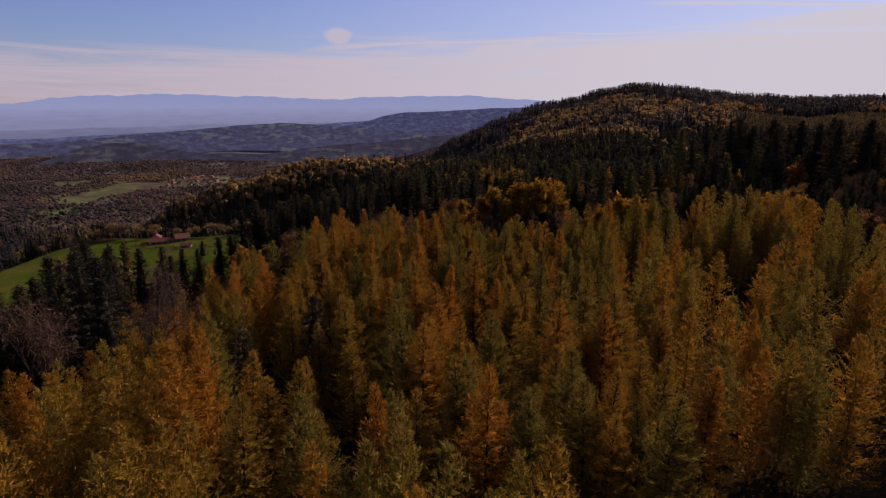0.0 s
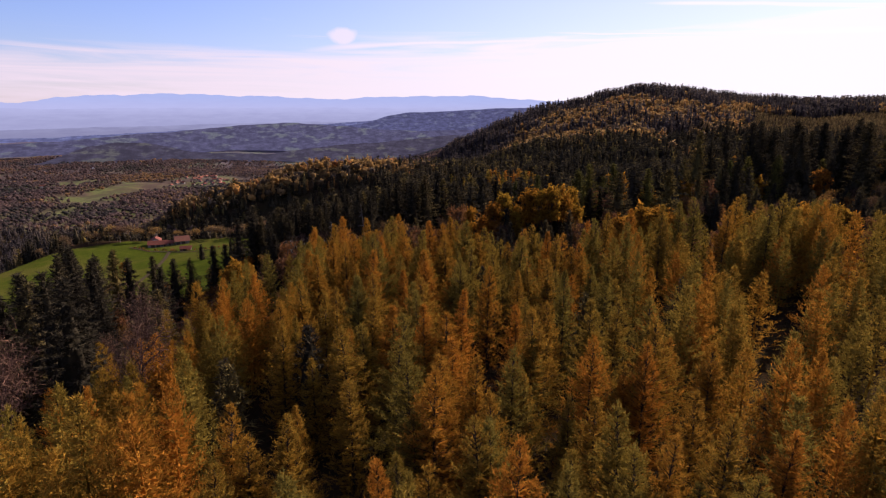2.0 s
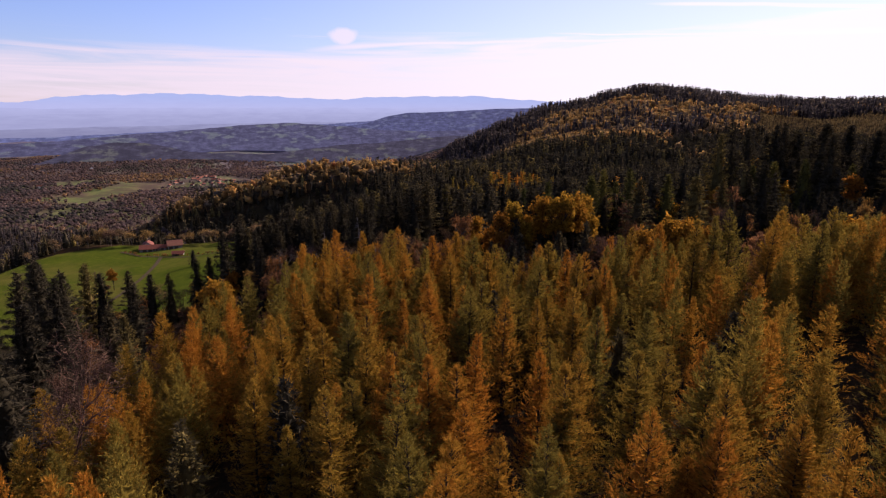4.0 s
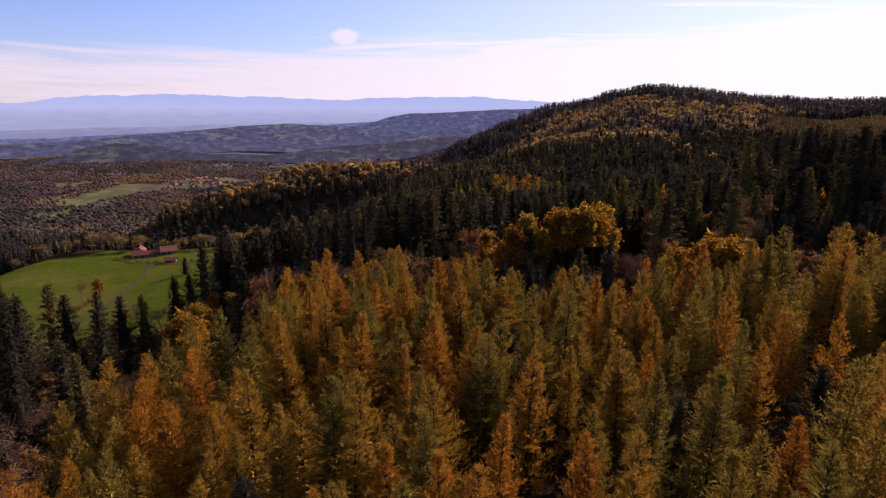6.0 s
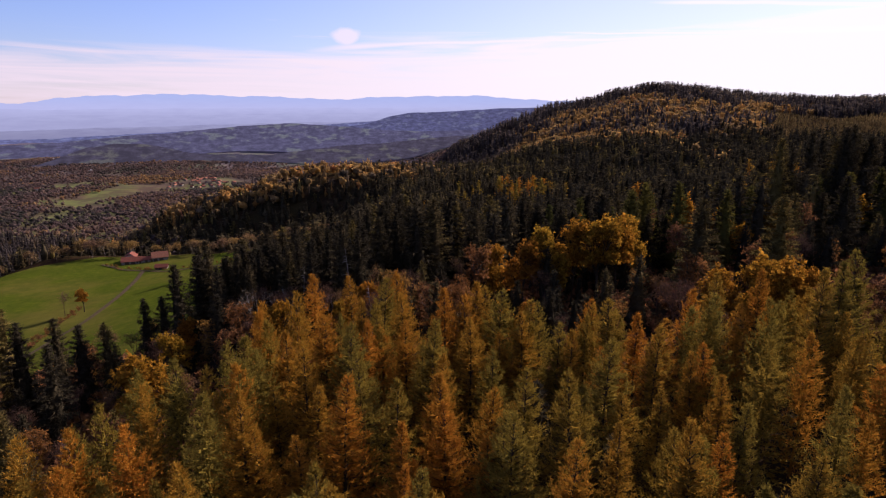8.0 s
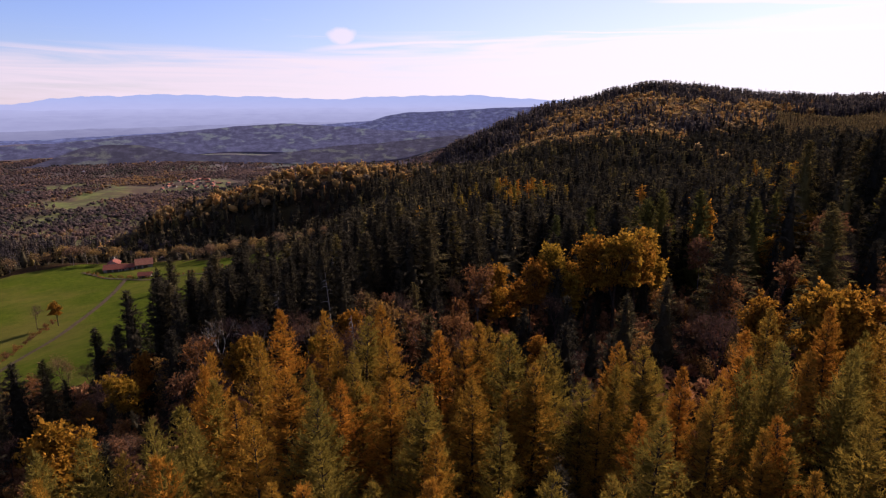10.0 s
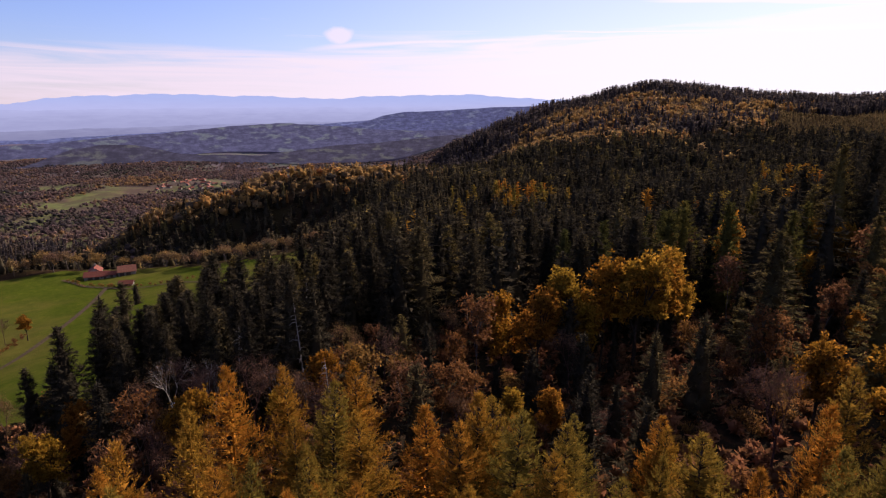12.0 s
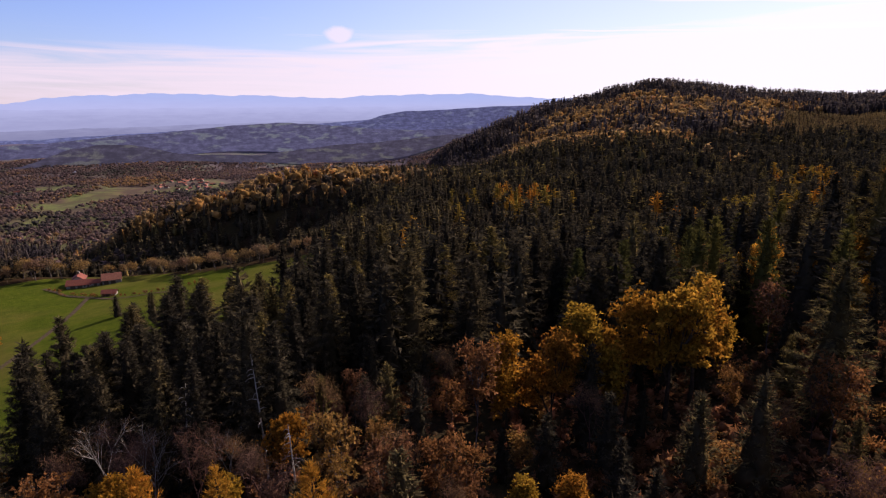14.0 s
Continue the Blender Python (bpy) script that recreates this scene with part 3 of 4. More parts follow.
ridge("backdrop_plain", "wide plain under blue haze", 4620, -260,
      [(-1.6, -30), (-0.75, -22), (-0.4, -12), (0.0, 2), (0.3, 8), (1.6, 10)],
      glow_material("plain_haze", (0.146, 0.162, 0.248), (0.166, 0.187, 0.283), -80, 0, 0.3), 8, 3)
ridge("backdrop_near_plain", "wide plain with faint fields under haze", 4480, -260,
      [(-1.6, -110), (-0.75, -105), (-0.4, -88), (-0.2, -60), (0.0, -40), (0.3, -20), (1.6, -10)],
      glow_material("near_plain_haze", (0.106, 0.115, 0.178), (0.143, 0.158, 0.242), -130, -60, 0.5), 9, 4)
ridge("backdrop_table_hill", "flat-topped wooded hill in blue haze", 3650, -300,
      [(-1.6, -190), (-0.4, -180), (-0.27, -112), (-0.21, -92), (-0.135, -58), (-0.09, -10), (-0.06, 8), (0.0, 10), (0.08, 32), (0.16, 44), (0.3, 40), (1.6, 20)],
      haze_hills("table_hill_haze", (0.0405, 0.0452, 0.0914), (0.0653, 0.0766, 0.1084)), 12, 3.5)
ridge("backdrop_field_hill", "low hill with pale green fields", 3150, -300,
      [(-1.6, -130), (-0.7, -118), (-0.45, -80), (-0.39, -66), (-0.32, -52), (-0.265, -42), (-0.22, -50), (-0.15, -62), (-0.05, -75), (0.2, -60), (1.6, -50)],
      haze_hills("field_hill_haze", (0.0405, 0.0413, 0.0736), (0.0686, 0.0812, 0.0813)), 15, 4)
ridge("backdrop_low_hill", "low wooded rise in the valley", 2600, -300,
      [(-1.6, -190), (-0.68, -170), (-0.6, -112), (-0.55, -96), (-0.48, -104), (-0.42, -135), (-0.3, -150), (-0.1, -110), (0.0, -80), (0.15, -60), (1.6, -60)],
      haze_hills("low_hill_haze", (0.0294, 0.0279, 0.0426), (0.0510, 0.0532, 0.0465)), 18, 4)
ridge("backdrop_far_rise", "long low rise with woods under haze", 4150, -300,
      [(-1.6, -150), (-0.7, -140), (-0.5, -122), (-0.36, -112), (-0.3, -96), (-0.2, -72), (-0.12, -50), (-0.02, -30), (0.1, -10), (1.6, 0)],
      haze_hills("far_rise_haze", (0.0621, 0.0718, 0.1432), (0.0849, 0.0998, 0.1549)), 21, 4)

# ---- trees ----
GROUPS = {}


def tree(kind, label, category, arrays, bark, leaf, group):
    """Builds one tree, kept aside as the pattern of its kind until it is planted."""
    (wv, wf), (lv, lf) = arrays
    GROUPS.setdefault(kind, []).append(dict(name=kind, label=label, category=category, group=group, first=None, bark=bark, leaf=leaf,
                                            wood=mesh_np("trunk", wv, wf), crown=mesh_np("crown", lv, lf), tall=float(lv[:, 2].max())))


def plant(kind, x, y, height, rng, squeeze=1.0, which=None):
    """Sets one tree of a kind on the ground, at a height and a chance turn."""
    models = GROUPS[kind]
    p = models[int(rng.integers(len(models))) if which is None else which % len(models)]
    k = height / p["tall"]
    m = pose(x, y, land1(x, y) - 0.15, 0, 0, float(rng.random() * 360)) @ Matrix.Diagonal((k * squeeze, k * squeeze, k, 1))
    if p["first"] is None:
        ob = new(p["name"])
        part("trunk", p["wood"], p["bark"], ob)
        part("crown", p["crown"], p["leaf"], ob)
        tagged(ob, p["label"], p["category"], p["group"])
        p["first"] = ob
        ob.matrix_basis = m
        return ob
    old = p["first"].scale.copy()
    p["first"].scale = (1, 1, 1)
    ob = copy_thing(p["first"], m)
    p["first"].scale = old
    return ob


for i in range(6):
    tree("larch_tree", "golden-olive larch with feathery autumn needles in a plantation", "tree",
         larch(10 + i, 15.0, 3.1 + 0.2 * i, 110, 900, 11, 0.68, 0.26, 0.05), m_bark, m_larch, "plantation larches")
for i in range(4):
    tree("spruce_tree", "tall dark green spruce at the forest edge", "tree",
         conifer(30 + i, 24.0, 5.0 + 0.4 * i, 0.05, 130, 5200, 0.74, 0.20, (-26, 24), 0.10, 0.82, 0.17, 0.3, stems=False, loose=0.45, core=0.42, fluff=0.12), m_bark, m_spruce, "forest spruces")
for i in range(3):
    tree("young_spruce", "young dark green spruce in the mixed thicket", "tree",
         conifer(40 + i, 9.0, 2.4, 0.02, 80, 1500, 0.46, 0.13, (-12, 32), 0.12, 0.88, 0.15, 0.15, stems=False, loose=0.5, core=0.6, fluff=0.1), m_bark, m_spruce, "young spruces")
for i in range(2):
    tree("fir_tree", "pointed olive-green conifer lit at the wood's edge", "tree",
         conifer(46 + i, 18.0, 4.4, 0.04, 100, 2600, 0.66, 0.2, (-10, 30), 0.12, 0.88, 0.15, 0.15, stems=False, loose=0.6, core=0.46, fluff=0.12), m_bark, m_fir, "olive conifers")
for i in range(3):
    tree("golden_tree", "broad-leaved tree with golden-yellow autumn leaves", "tree",
         broadleaf(50 + i, 14.0, 3.0, 1500, 0.36, 0, 4, 0.15, spread=0.3, clump=6, fill=0.45), m_bark, m_broad, "golden broad-leaved trees")
for i in range(3):
    tree("russet_tree", "half-bare broad-leaved tree with russet leaves", "tree",
         broadleaf(60 + i, 12.0, 2.9, 620, 0.32, 0, 4, 0.26, spread=0.3, clump=5, fill=0.35), m_grey_bark, m_russet, "russet broad-leaved trees")
for i in range(2):
    tree("bare_tree", "almost leafless tree with reddish brown twigs", "tree",
         broadleaf(70 + i, 16.0, 3.8, 1500, 0.75, 0.045, 4, 0.24, spread=0.4), m_twig, m_twigs, "leafless trees")
for i in range(2):
    tree("shrub", "low russet shrub of the forest margin", "shrub",
         broadleaf(80 + i, 3.2, 1.9, 480, 0.36, 0.24, 2, 0.2), m_twig, m_russet, "russet shrubs")


for i in range(2):
    tree("leafless_tree", "pale grey leafless tree before the dark spruces", "tree",
         broadleaf(74 + i, 11.0, 3.2, 300, 0.6, 0.03, 4, 0.3, spread=0.3), m_dead, m_twigs, "leafless trees")


def larch_edge(x):
    return np.interp(x, [-30, 0, 8, 15, 24, 38, 46, 75], [134, 133, 131, 128, 125, 124, 127, 124])


def larch_west(y):
    return np.interp(y, [0, 40, 70, 88, 110, 125, 136], [-36, -40, -46, -42, -30, -21, -17])


def grid(x0, x1, y0, y1, step, seed, jitter=0.36):
    """Points spread evenly but unevenly set, as planted or grown trees are."""
    rng = np.random.default_rng(seed)
    xs, ys = np.meshgrid(np.arange(x0, x1, step), np.arange(y0, y1, step * 0.87), indexing="ij")
    xs = xs + (np.arange(xs.shape[1]) % 2) * step / 2
    p = np.stack([xs, ys], -1).reshape(-1, 2)
    return p + rng.normal(size=p.shape) * step * jitter * 0.6


def in_sight(p, margin=12):
    return np.abs(p[:, 0]) < 0.8 * (p[:, 1] + 5) + margin


taken = []


def clear_of(p, gap):
    """Drops the points that stand too near to a tree already planted."""
    if not taken:
        return p
    t = np.array(taken)
    return p[((p[:, None] - t[None]) ** 2).sum(-1).min(1) > gap ** 2]


rng = np.random.default_rng(4)
# single trees that stand out
STAND_OUT = [
    ("golden_tree", 14, 159, 15), ("golden_tree", 19, 162, 17), ("golden_tree", 24, 163, 18), ("golden_tree", 28.5, 162, 18.5),
    ("golden_tree", 33, 166, 18), ("golden_tree", 38, 173, 17), ("russet_tree", 51, 181, 13), ("russet_tree", 5.5, 157, 14),
    ("golden_tree", 9.5, 162, 13.5), ("russet_tree", -7.5, 145, 13), ("golden_tree", 9, 140, 9), ("golden_tree", 13, 141, 8.5),
    ("spruce_tree", 46.4, 160.6, 20.5), ("spruce_tree", 55, 150, 21), ("spruce_tree", 87, 183, 20), ("spruce_tree", 87, 210, 30), ("spruce_tree", 93, 216, 27), ("spruce_tree", 98, 215, 31), ("spruce_tree", 105, 212, 31), ("spruce_tree", 111, 219, 32), ("young_spruce", 20, 142, 8), ("young_spruce", 31.7, 148, 13.5),
    ("young_spruce", -1, 156, 11), ("bare_tree", -43, 67, 24), ("bare_tree", -33, 75, 21), ("young_spruce", -12.4, 74, 14), ("young_spruce", -19.5, 69, 12), ("young_spruce", -21.5, 73, 11), ("young_spruce", 9, 108, 11), ("young_spruce", 35, 90, 13), ("young_spruce", 21.5, 88, 12), ("young_spruce", 14, 99, 10), ("young_spruce", 31, 126, 10),
    ("bare_tree", -21, 146, 12), ("bare_tree", -30, 150, 12), ("golden_tree", -26, 141, 11), ("russet_tree", -33, 143, 12),
    ("young_spruce", -42.5, 138, 8), ("spruce_tree", -35, 140, 14.5), ("bare_tree", -40, 149, 9), ("russet_tree", -38, 145, 10), ("golden_tree", -35, 117, 15),
    ("russet_tree", -32, 136, 10), ("bare_tree", -29, 137, 10), ("leafless_tree", -34, 154, 12), ("leafless_tree", -27, 150, 11.5), ("leafless_tree", -20, 151, 9),
    ("fir_tree", 30, 188, 20), ("fir_tree", 38, 190, 17), ("fir_tree", 42, 188, 21), ("fir_tree", 47, 192, 22), ("fir_tree", 53, 188, 22), ("fir_tree", 24, 193, 18),
    ("golden_tree", 66, 184, 12), ("golden_tree", 82, 200, 14), ("golden_tree", 58, 160, 9), ("golden_tree", 50, 134, 14), ("golden_tree", 41, 140.7, 13), ("bare_tree", 33.3, 134.5, 14), ("golden_tree", 58, 196.7, 19), ("fir_tree", 45.4, 198.5, 20), ("larch_tree", 41.6, 117, 18.5), ("larch_tree", 46.5, 121, 18),
    ("larch_tree", 38, 123, 17), ("larch_tree", 51, 126, 18), ("larch_tree", 56, 120, 18.5), ("larch_tree", 61, 128, 17.5), ("larch_tree", 52, 114, 18), ("larch_tree", 35, 128, 15.5),
    ("larch_tree", 65, 121, 18), ("larch_tree", 58, 112, 18), ("golden_tree", 43, 131, 17), ("golden_tree", 46.5, 134, 16),
    ("golden_tree", 72, 128, 15), ("golden_tree", 84, 132, 13), ("golden_tree", 76, 150, 9),
    ("spruce_tree", -80.3, 140, 28), ("spruce_tree", -85, 147, 28), ("spruce_tree", -90, 153, 28), ("spruce_tree", -95, 159, 29), ("spruce_tree", -77.5, 130, 28), ("spruce_tree", -68.8, 128, 24), ("spruce_tree", -76.9, 150, 24), ("spruce_tree", -46.0, 82, 25.7), ("spruce_tree", -41.6, 78, 24.4), ("spruce_tree", -50.3, 84, 26.0), ("spruce_tree", -50.3, 88, 23.6), ("spruce_tree", -53.9, 100, 22.9), ("spruce_tree", -73, 136, 25), ("spruce_tree", -52, 115, 17), ("spruce_tree", -47, 111, 15),
    ("spruce_tree", -58, 134, 17), ("spruce_tree", -63, 120, 17), ("spruce_tree", -56, 158, 16), ("spruce_tree", -53.5, 160, 15), 
    ("spruce_tree", -60.4, 145, 17), ("spruce_tree", -57, 147, 15.5), ("spruce_tree", -71.6, 146, 21), ("spruce_tree", -67, 149, 19),
]
for kind, x, y, hgt in STAND_OUT:
    plant(kind, x, y, hgt, rng, 0.6 if (kind, x) == ("golden_tree", 58) else 0.9 if y > 205 else 1.3 if kind == "spruce_tree" and x > 0 else 1.0)
    taken.append((x, y))

# the larch plantation
p = grid(-60, 80, 14, 140, 4.2, 7, 0.6)
# thinner, with more gaps, towards the east
p = p[rng.random(len(p)) > 0.12 + 0.40 * smooth(3, 20, p[:, 0]) * smooth(112, 95, p[:, 1])]
thin = np.array([noise.noise(Vector((x * 0.085, y * 0.085, 4.0))) for x, y in p])
p = p[(thin > -0.22) | (rng.random(len(p)) < 0.15)]
p = p[(p[:, 1] < larch_edge(p[:, 0])) & (p[:, 0] > larch_west(p[:, 1])) & (p[:, 0] < 74) & in_sight(p, 8)]
p = clear_of(p, 2.8)
near = (p[:, 0] > -18) & (p[:, 0] < 28) & (p[:, 1] > 44)
NEAR_LARCH, REST_LARCH = p[near], p[~near]
for x, y in NEAR_LARCH[:300]:
    plant("larch_tree", x, y, 11.6 + 5.2 * rng.random(), rng, 0.9 + 0.35 * rng.random())
REST_LARCH = np.concatenate([REST_LARCH, NEAR_LARCH[300:]])
taken += [tuple(q) for q in p]


def wood_stuff(name, label, points, models, heights, mat, seed, squeeze=(0.85, 1.2), trunk=None, tint=None, loose=0.12):
    """Many trees in one mesh. models: (verts, tris) pairs of height 1."""
    r = np.random.default_rng(seed)
    which = r.integers(len(models), size=len(points))
    z = land(points[:, 0], points[:, 1])
    chunks, tints = [], []
    for (x, y), zz, w in zip(points, z, which):
        v, f = models[w]
        a, h = r.random() * 6.283, heights[0] + (heights[1] - heights[0]) * np.clip(0.5 + 1.1 * noise.noise(Vector((x * 0.03, y * 0.03, 5.0))) + r.normal() * 0.25, 0, 1)
        k = h * (squeeze[0] + (squeeze[1] - squeeze[0]) * r.random())
        c, s = math.cos(a) * k, math.sin(a) * k
        q = np.empty((len(v), 3), np.float32)
        q[:, 0], q[:, 1], q[:, 2] = v[:, 0] * c - v[:, 1] * s + x, v[:, 0] * s + v[:, 1] * c + y, v[:, 2] * h + zz - 0.2
        chunks.append((q, f))
        key = r.random() if tint is None else np.clip(tint(x, y) + r.normal() * loose, 0, 1)
        tints.append(np.full(len(v), key, np.float32))
    v, f = joined(chunks)
    ob = part(name, mesh_np(name, v, f, np.concatenate(tints)), mat, None)
    return tagged(ob, label, "trees", kind="stuff")


def of_height_one(arrays, h):
    return arrays[0] / h, arrays[1]


def whole(arrays, h, wood=True):
    """Trunk and crown in one pair of arrays, at height 1."""
    return of_height_one(joined([arrays[0], arrays[1]]) if wood else arrays[1], h)


larch_mid = [whole(larch(110 + i, 15, 3.6, 90, 430, 7, 0.82, 0.36, 0.088, stems=False), 15) for i in range(4)]
larch_side = [whole(larch(120 + i, 15, 3.6, 100, 640, 8, 0.76, 0.32, 0.068, stems=False), 15) for i in range(4)]
by_way = (REST_LARCH[:, 0] < 0.6 * (REST_LARCH[:, 1] - 40)) & (REST_LARCH[:, 1] > 56) & (REST_LARCH[:, 0] > -46)
by_way |= (REST_LARCH[:, 0] > 30) & (REST_LARCH[:, 0] < 52) & (REST_LARCH[:, 1] > 40) & (REST_LARCH[:, 1] < 75)
wood_stuff("larch_plantation", "golden-olive larches further off in the plantation", REST_LARCH[~by_way], larch_mid, (12.5, 16.5), m_larch_far, 11)
wood_stuff("larch_plantation_flank", "golden-olive larches on both flanks of the plantation", REST_LARCH[by_way], larch_side, (12.5, 16.5), m_larch_far, 12)


def edge_height(x, y, r):
    """The spruces at the meadow's edge reach about one level."""
    return max(9.0, 12 + 0.18 * (x + 48) - 0.09 * (y - 170) + 1.5 * float(r.normal()) - land1(x, y))


# the belt of mixed trees between plantation and spruces
p = grid(-62, 150, 70, 192, 4.6, 13, 0.5)
p = p[((p[:, 1] > larch_edge(p[:, 0]) + 2) | (p[:, 0] > 75)) & (p[:, 0] > -50) & (p[:, 1] < 172 + 0.1 * p[:, 0]) & ((p[:, 1] > 134) | (p[:, 0] > 0)) & in_sight(p, 8)]
WEST_MIX = [("young_spruce", 7, 12), ("russet_tree", 7, 12), ("bare_tree", 8, 13), ("russet_tree", 6, 11), ("bare_tree", 7, 12), ("young_spruce", 6, 10), ("shrub", 3, 5), ("golden_tree", 7, 11)]
p = clear_of(p, 3.6)
for x, y in p:
    c = rng.random()
    if -48 < x < -14 and y > 152:
        plant("spruce_tree", x, y, edge_height(x, y, rng), rng, 0.95)
    elif 46 < x < 80 and 138 < y < 164 and c < 0.72:
        # a clearing grown over with russet scrub
        plant("shrub", x, y, 2 + 1.6 * rng.random(), rng)
    elif 21 < x < 44 and y < 147 and c < 0.8:
        # bracken and low scrub before the tall spruces
        plant("shrub", x, y, 1.8 + 2.0 * rng.random(), rng)
    elif x < -10:
        kind, lo, hi = WEST_MIX[int(c * 7.4)]
        plant(kind, x, y, lo + (hi - lo) * rng.random(), rng)
    elif c < 0.46:
        plant("young_spruce", x, y, 6 + 7 * rng.random(), rng)
    elif c < 0.58:
        plant("russet_tree", x, y, 7 + 5 * rng.random(), rng)
    elif c < 0.7:
        plant("bare_tree", x, y, 7 + 5 * rng.random(), rng)
    else:
        plant("shrub", x, y, 2.5 + 2 * rng.random(), rng)
taken += [tuple(q) for q in p]

# the slope west of the plantation
p = grid(-110, -24, 40, 176, 5.4, 17, 0.5)
p = p[(p[:, 0] < larch_west(p[:, 1]) - 2) & (p[:, 1] < 175 - 0.25 * (p[:, 0] + 60)) & in_sight(p, 6)]
p = clear_of(p, 3.6)
for x, y in p:
    c = rng.random()
    if -58 < x < -34 and 118 < y < 158:
        # an open slope of bracken with a few low trees
        if c < 0.8:
            kind, low = (("russet_tree", 5.0), ("shrub", 2.6), ("bare_tree", 5.5), ("young_spruce", 5.0), ("russet_tree", 6.0))[int(c * 6.2)]
            plant(kind, x, y, low + 2.5 * rng.random(), rng, 1.25)
    elif c < 0.74 and y < 120 and x < -50:
        plant("spruce_tree", x, y, (22 if y < 96 else 9) + 5 * rng.random(), rng)
    elif x > -84:
        kind, lo, hi = WEST_MIX[int(c * 7.4)]
        plant(kind, x, y, lo + (hi - lo) * rng.random(), rng)
    elif c < 0.6:
        plant("young_spruce", x, y, 6 + 5 * rng.random(), rng)
    elif c < 0.75:
        plant("russet_tree", x, y, 6 + 4 * rng.random(), rng)
    elif c < 0.88:
        plant("bare_tree", x, y, 7 + 5 * rng.random(), rng)
    else:
        plant("shrub", x, y, 2.5 + 2 * rng.random(), rng)
taken += [tuple(q) for q in p]

# the spruces close together at the meadow's edge
p = grid(-49, -12, 158, 200, 6.0, 18, 0.5)
p = clear_of(p[(p[:, 0] > wood_edge(p[:, 1])) & (p[:, 1] > 160 + 0.2 * (p[:, 0] + 30))], 3.2)
for x, y in p:
    plant("spruce_tree", x, y, edge_height(x, y, rng), rng, 1.2)
taken += [tuple(q) for q in p]

# the spruce forest behind
p = grid(-52, 250, 164, 262, 7.6, 19, 0.6)
p = p[(p[:, 1] > 172 + 0.1 * p[:, 0]) & (p[:, 0] > wood_edge(p[:, 1]) + 1) & in_sight(p, 6)]
p = clear_of(p, 3.4)
NEAR_SPRUCE = p[::2]
for x, y in NEAR_SPRUCE[:230]:
    c = rng.random()
    if x < -14:
        plant("spruce_tree", x, y, edge_height(x, y, rng), rng, 0.95)
    elif x > 44 and y < 244 and c < 0.66:
        plant("russet_tree" if c < 0.2 else "golden_tree" if c < 0.44 else "fir_tree", x, y, 10 + 5 * rng.random() + 5 * (c > 0.44), rng)
    else:
        plant("spruce_tree", x, y, 14 + 7 * rng.random() + 10 * float(smooth(88, 112, x)), rng, 1.1 + 0.3 * rng.random())
spruce_mid = [whole(conifer(130 + i, 22, 4.8, 0.05, 60, 600, 1.15, 0.5, (-26, 20), 0.1, 0.84, 0.14, 0.3, stems=False, loose=0.5, core=0.46, fluff=0.15), 22) for i in range(4)]
rest = np.concatenate([p[1::2], NEAR_SPRUCE[230:]])
wood_stuff("spruce_wood", "dense dark green spruce wood", rest, spruce_mid, (14, 21), m_spruce_far, 21, squeeze=(1.1, 1.4))

spruce_low = [whole(conifer(150 + i, 22, 4.6, 0.05, 34, 120, 1.9, 0.9, (-26, 20), 0.1, 0.84, 0.12, 0.3, stems=False, loose=0.45, core=0.44, fluff=0.2), 22, False) for i in range(5)]
spruce_tiny = [whole(conifer(170 + i, 20, 4.2, 0.05, 20, 24, 2.6, 1.5, (-20, 20), 0.1, 0.9, 0.12, 0.2, stems=False, loose=0.7, core=0.62), 20, False) for i in range(5)]


def tuft(seed, count, size):
    """A round-headed tree far off: leaf clumps on an uneven crown."""
    r = np.random.default_rng(seed)
    d = unit(r.normal(size=(count, 3)))
    rad = 0.30 * (0.6 + 0.5 * r.random(count))
    c = np.array([0, 0, 0.58]) + d * rad[:, None] * [1, 1, 1.25]
    leaves = slivers(c - 0.4 * size * d, unit(d + r.normal(size=(count, 3)) * 0.9), np.full(count, size), np.full(count, size * 0.7), r)
    bm = bmesh.new()
    bmesh.ops.create_icosphere(bm, subdivisions=1, radius=0.24)
    heart = np.array([v.co for v in bm.verts]) * (0.75 + 0.5 * r.random((len(bm.verts), 1))) * [1, 1, 1.25] + [0, 0, 0.55]
    faces = np.array([[v.index for v in f.verts] for f in bm.faces])
    bm.free()
    return joined([leaves, (heart, faces)])


spruce_back = [whole(conifer(160 + i, 22, 4.8, 0.05, 34, 70, 2.0, 1.0, (-26, 20), 0.1, 0.9, 0.14, 0.3, stems=False, loose=0.6, core=0.55), 22, False) for i in range(5)]
tuft_tiny = [tuft(200 + i, 24, 0.22) for i in range(5)]

# woods in the dip
p = grid(-420, 520, 258, 560, 8.0, 23, 0.7)
meadow = in_meadow(p[:, 0], p[:, 1])
edge = wood_edge(p[:, 1])
p = p[in_sight(p) & ~meadow & ((p[:, 0] > edge + 3) | (p[:, 1] > meadow_end(p[:, 0]) + 16))]
gold = np.sin(p[:, 0] * 0.035) * np.sin(p[:, 1] * 0.03 + 1) + rng.normal(size=len(p)) * 0.35 > 0.95
gold = gold & (p[:, 0] > -40) & (p[:, 1] < 470)
back = p[:, 1] > 400
wood_stuff("dip_spruce_wood", "dark spruce wood in the dip", p[~gold & ~back], spruce_low, (9, 17), m_spruce_far, 25, squeeze=(1.2, 1.7))
wood_stuff("knoll_spruce_wood", "dark spruce wood below the knoll", p[~gold & back], spruce_back, (8, 14), m_spruce_far, 27, squeeze=(1.6, 2.3))
wood_stuff("dip_golden_wood", "golden larches and birches among the spruces", p[gold], spruce_low, (11, 16), m_larch_far, 26, squeeze=(1.3, 1.8))


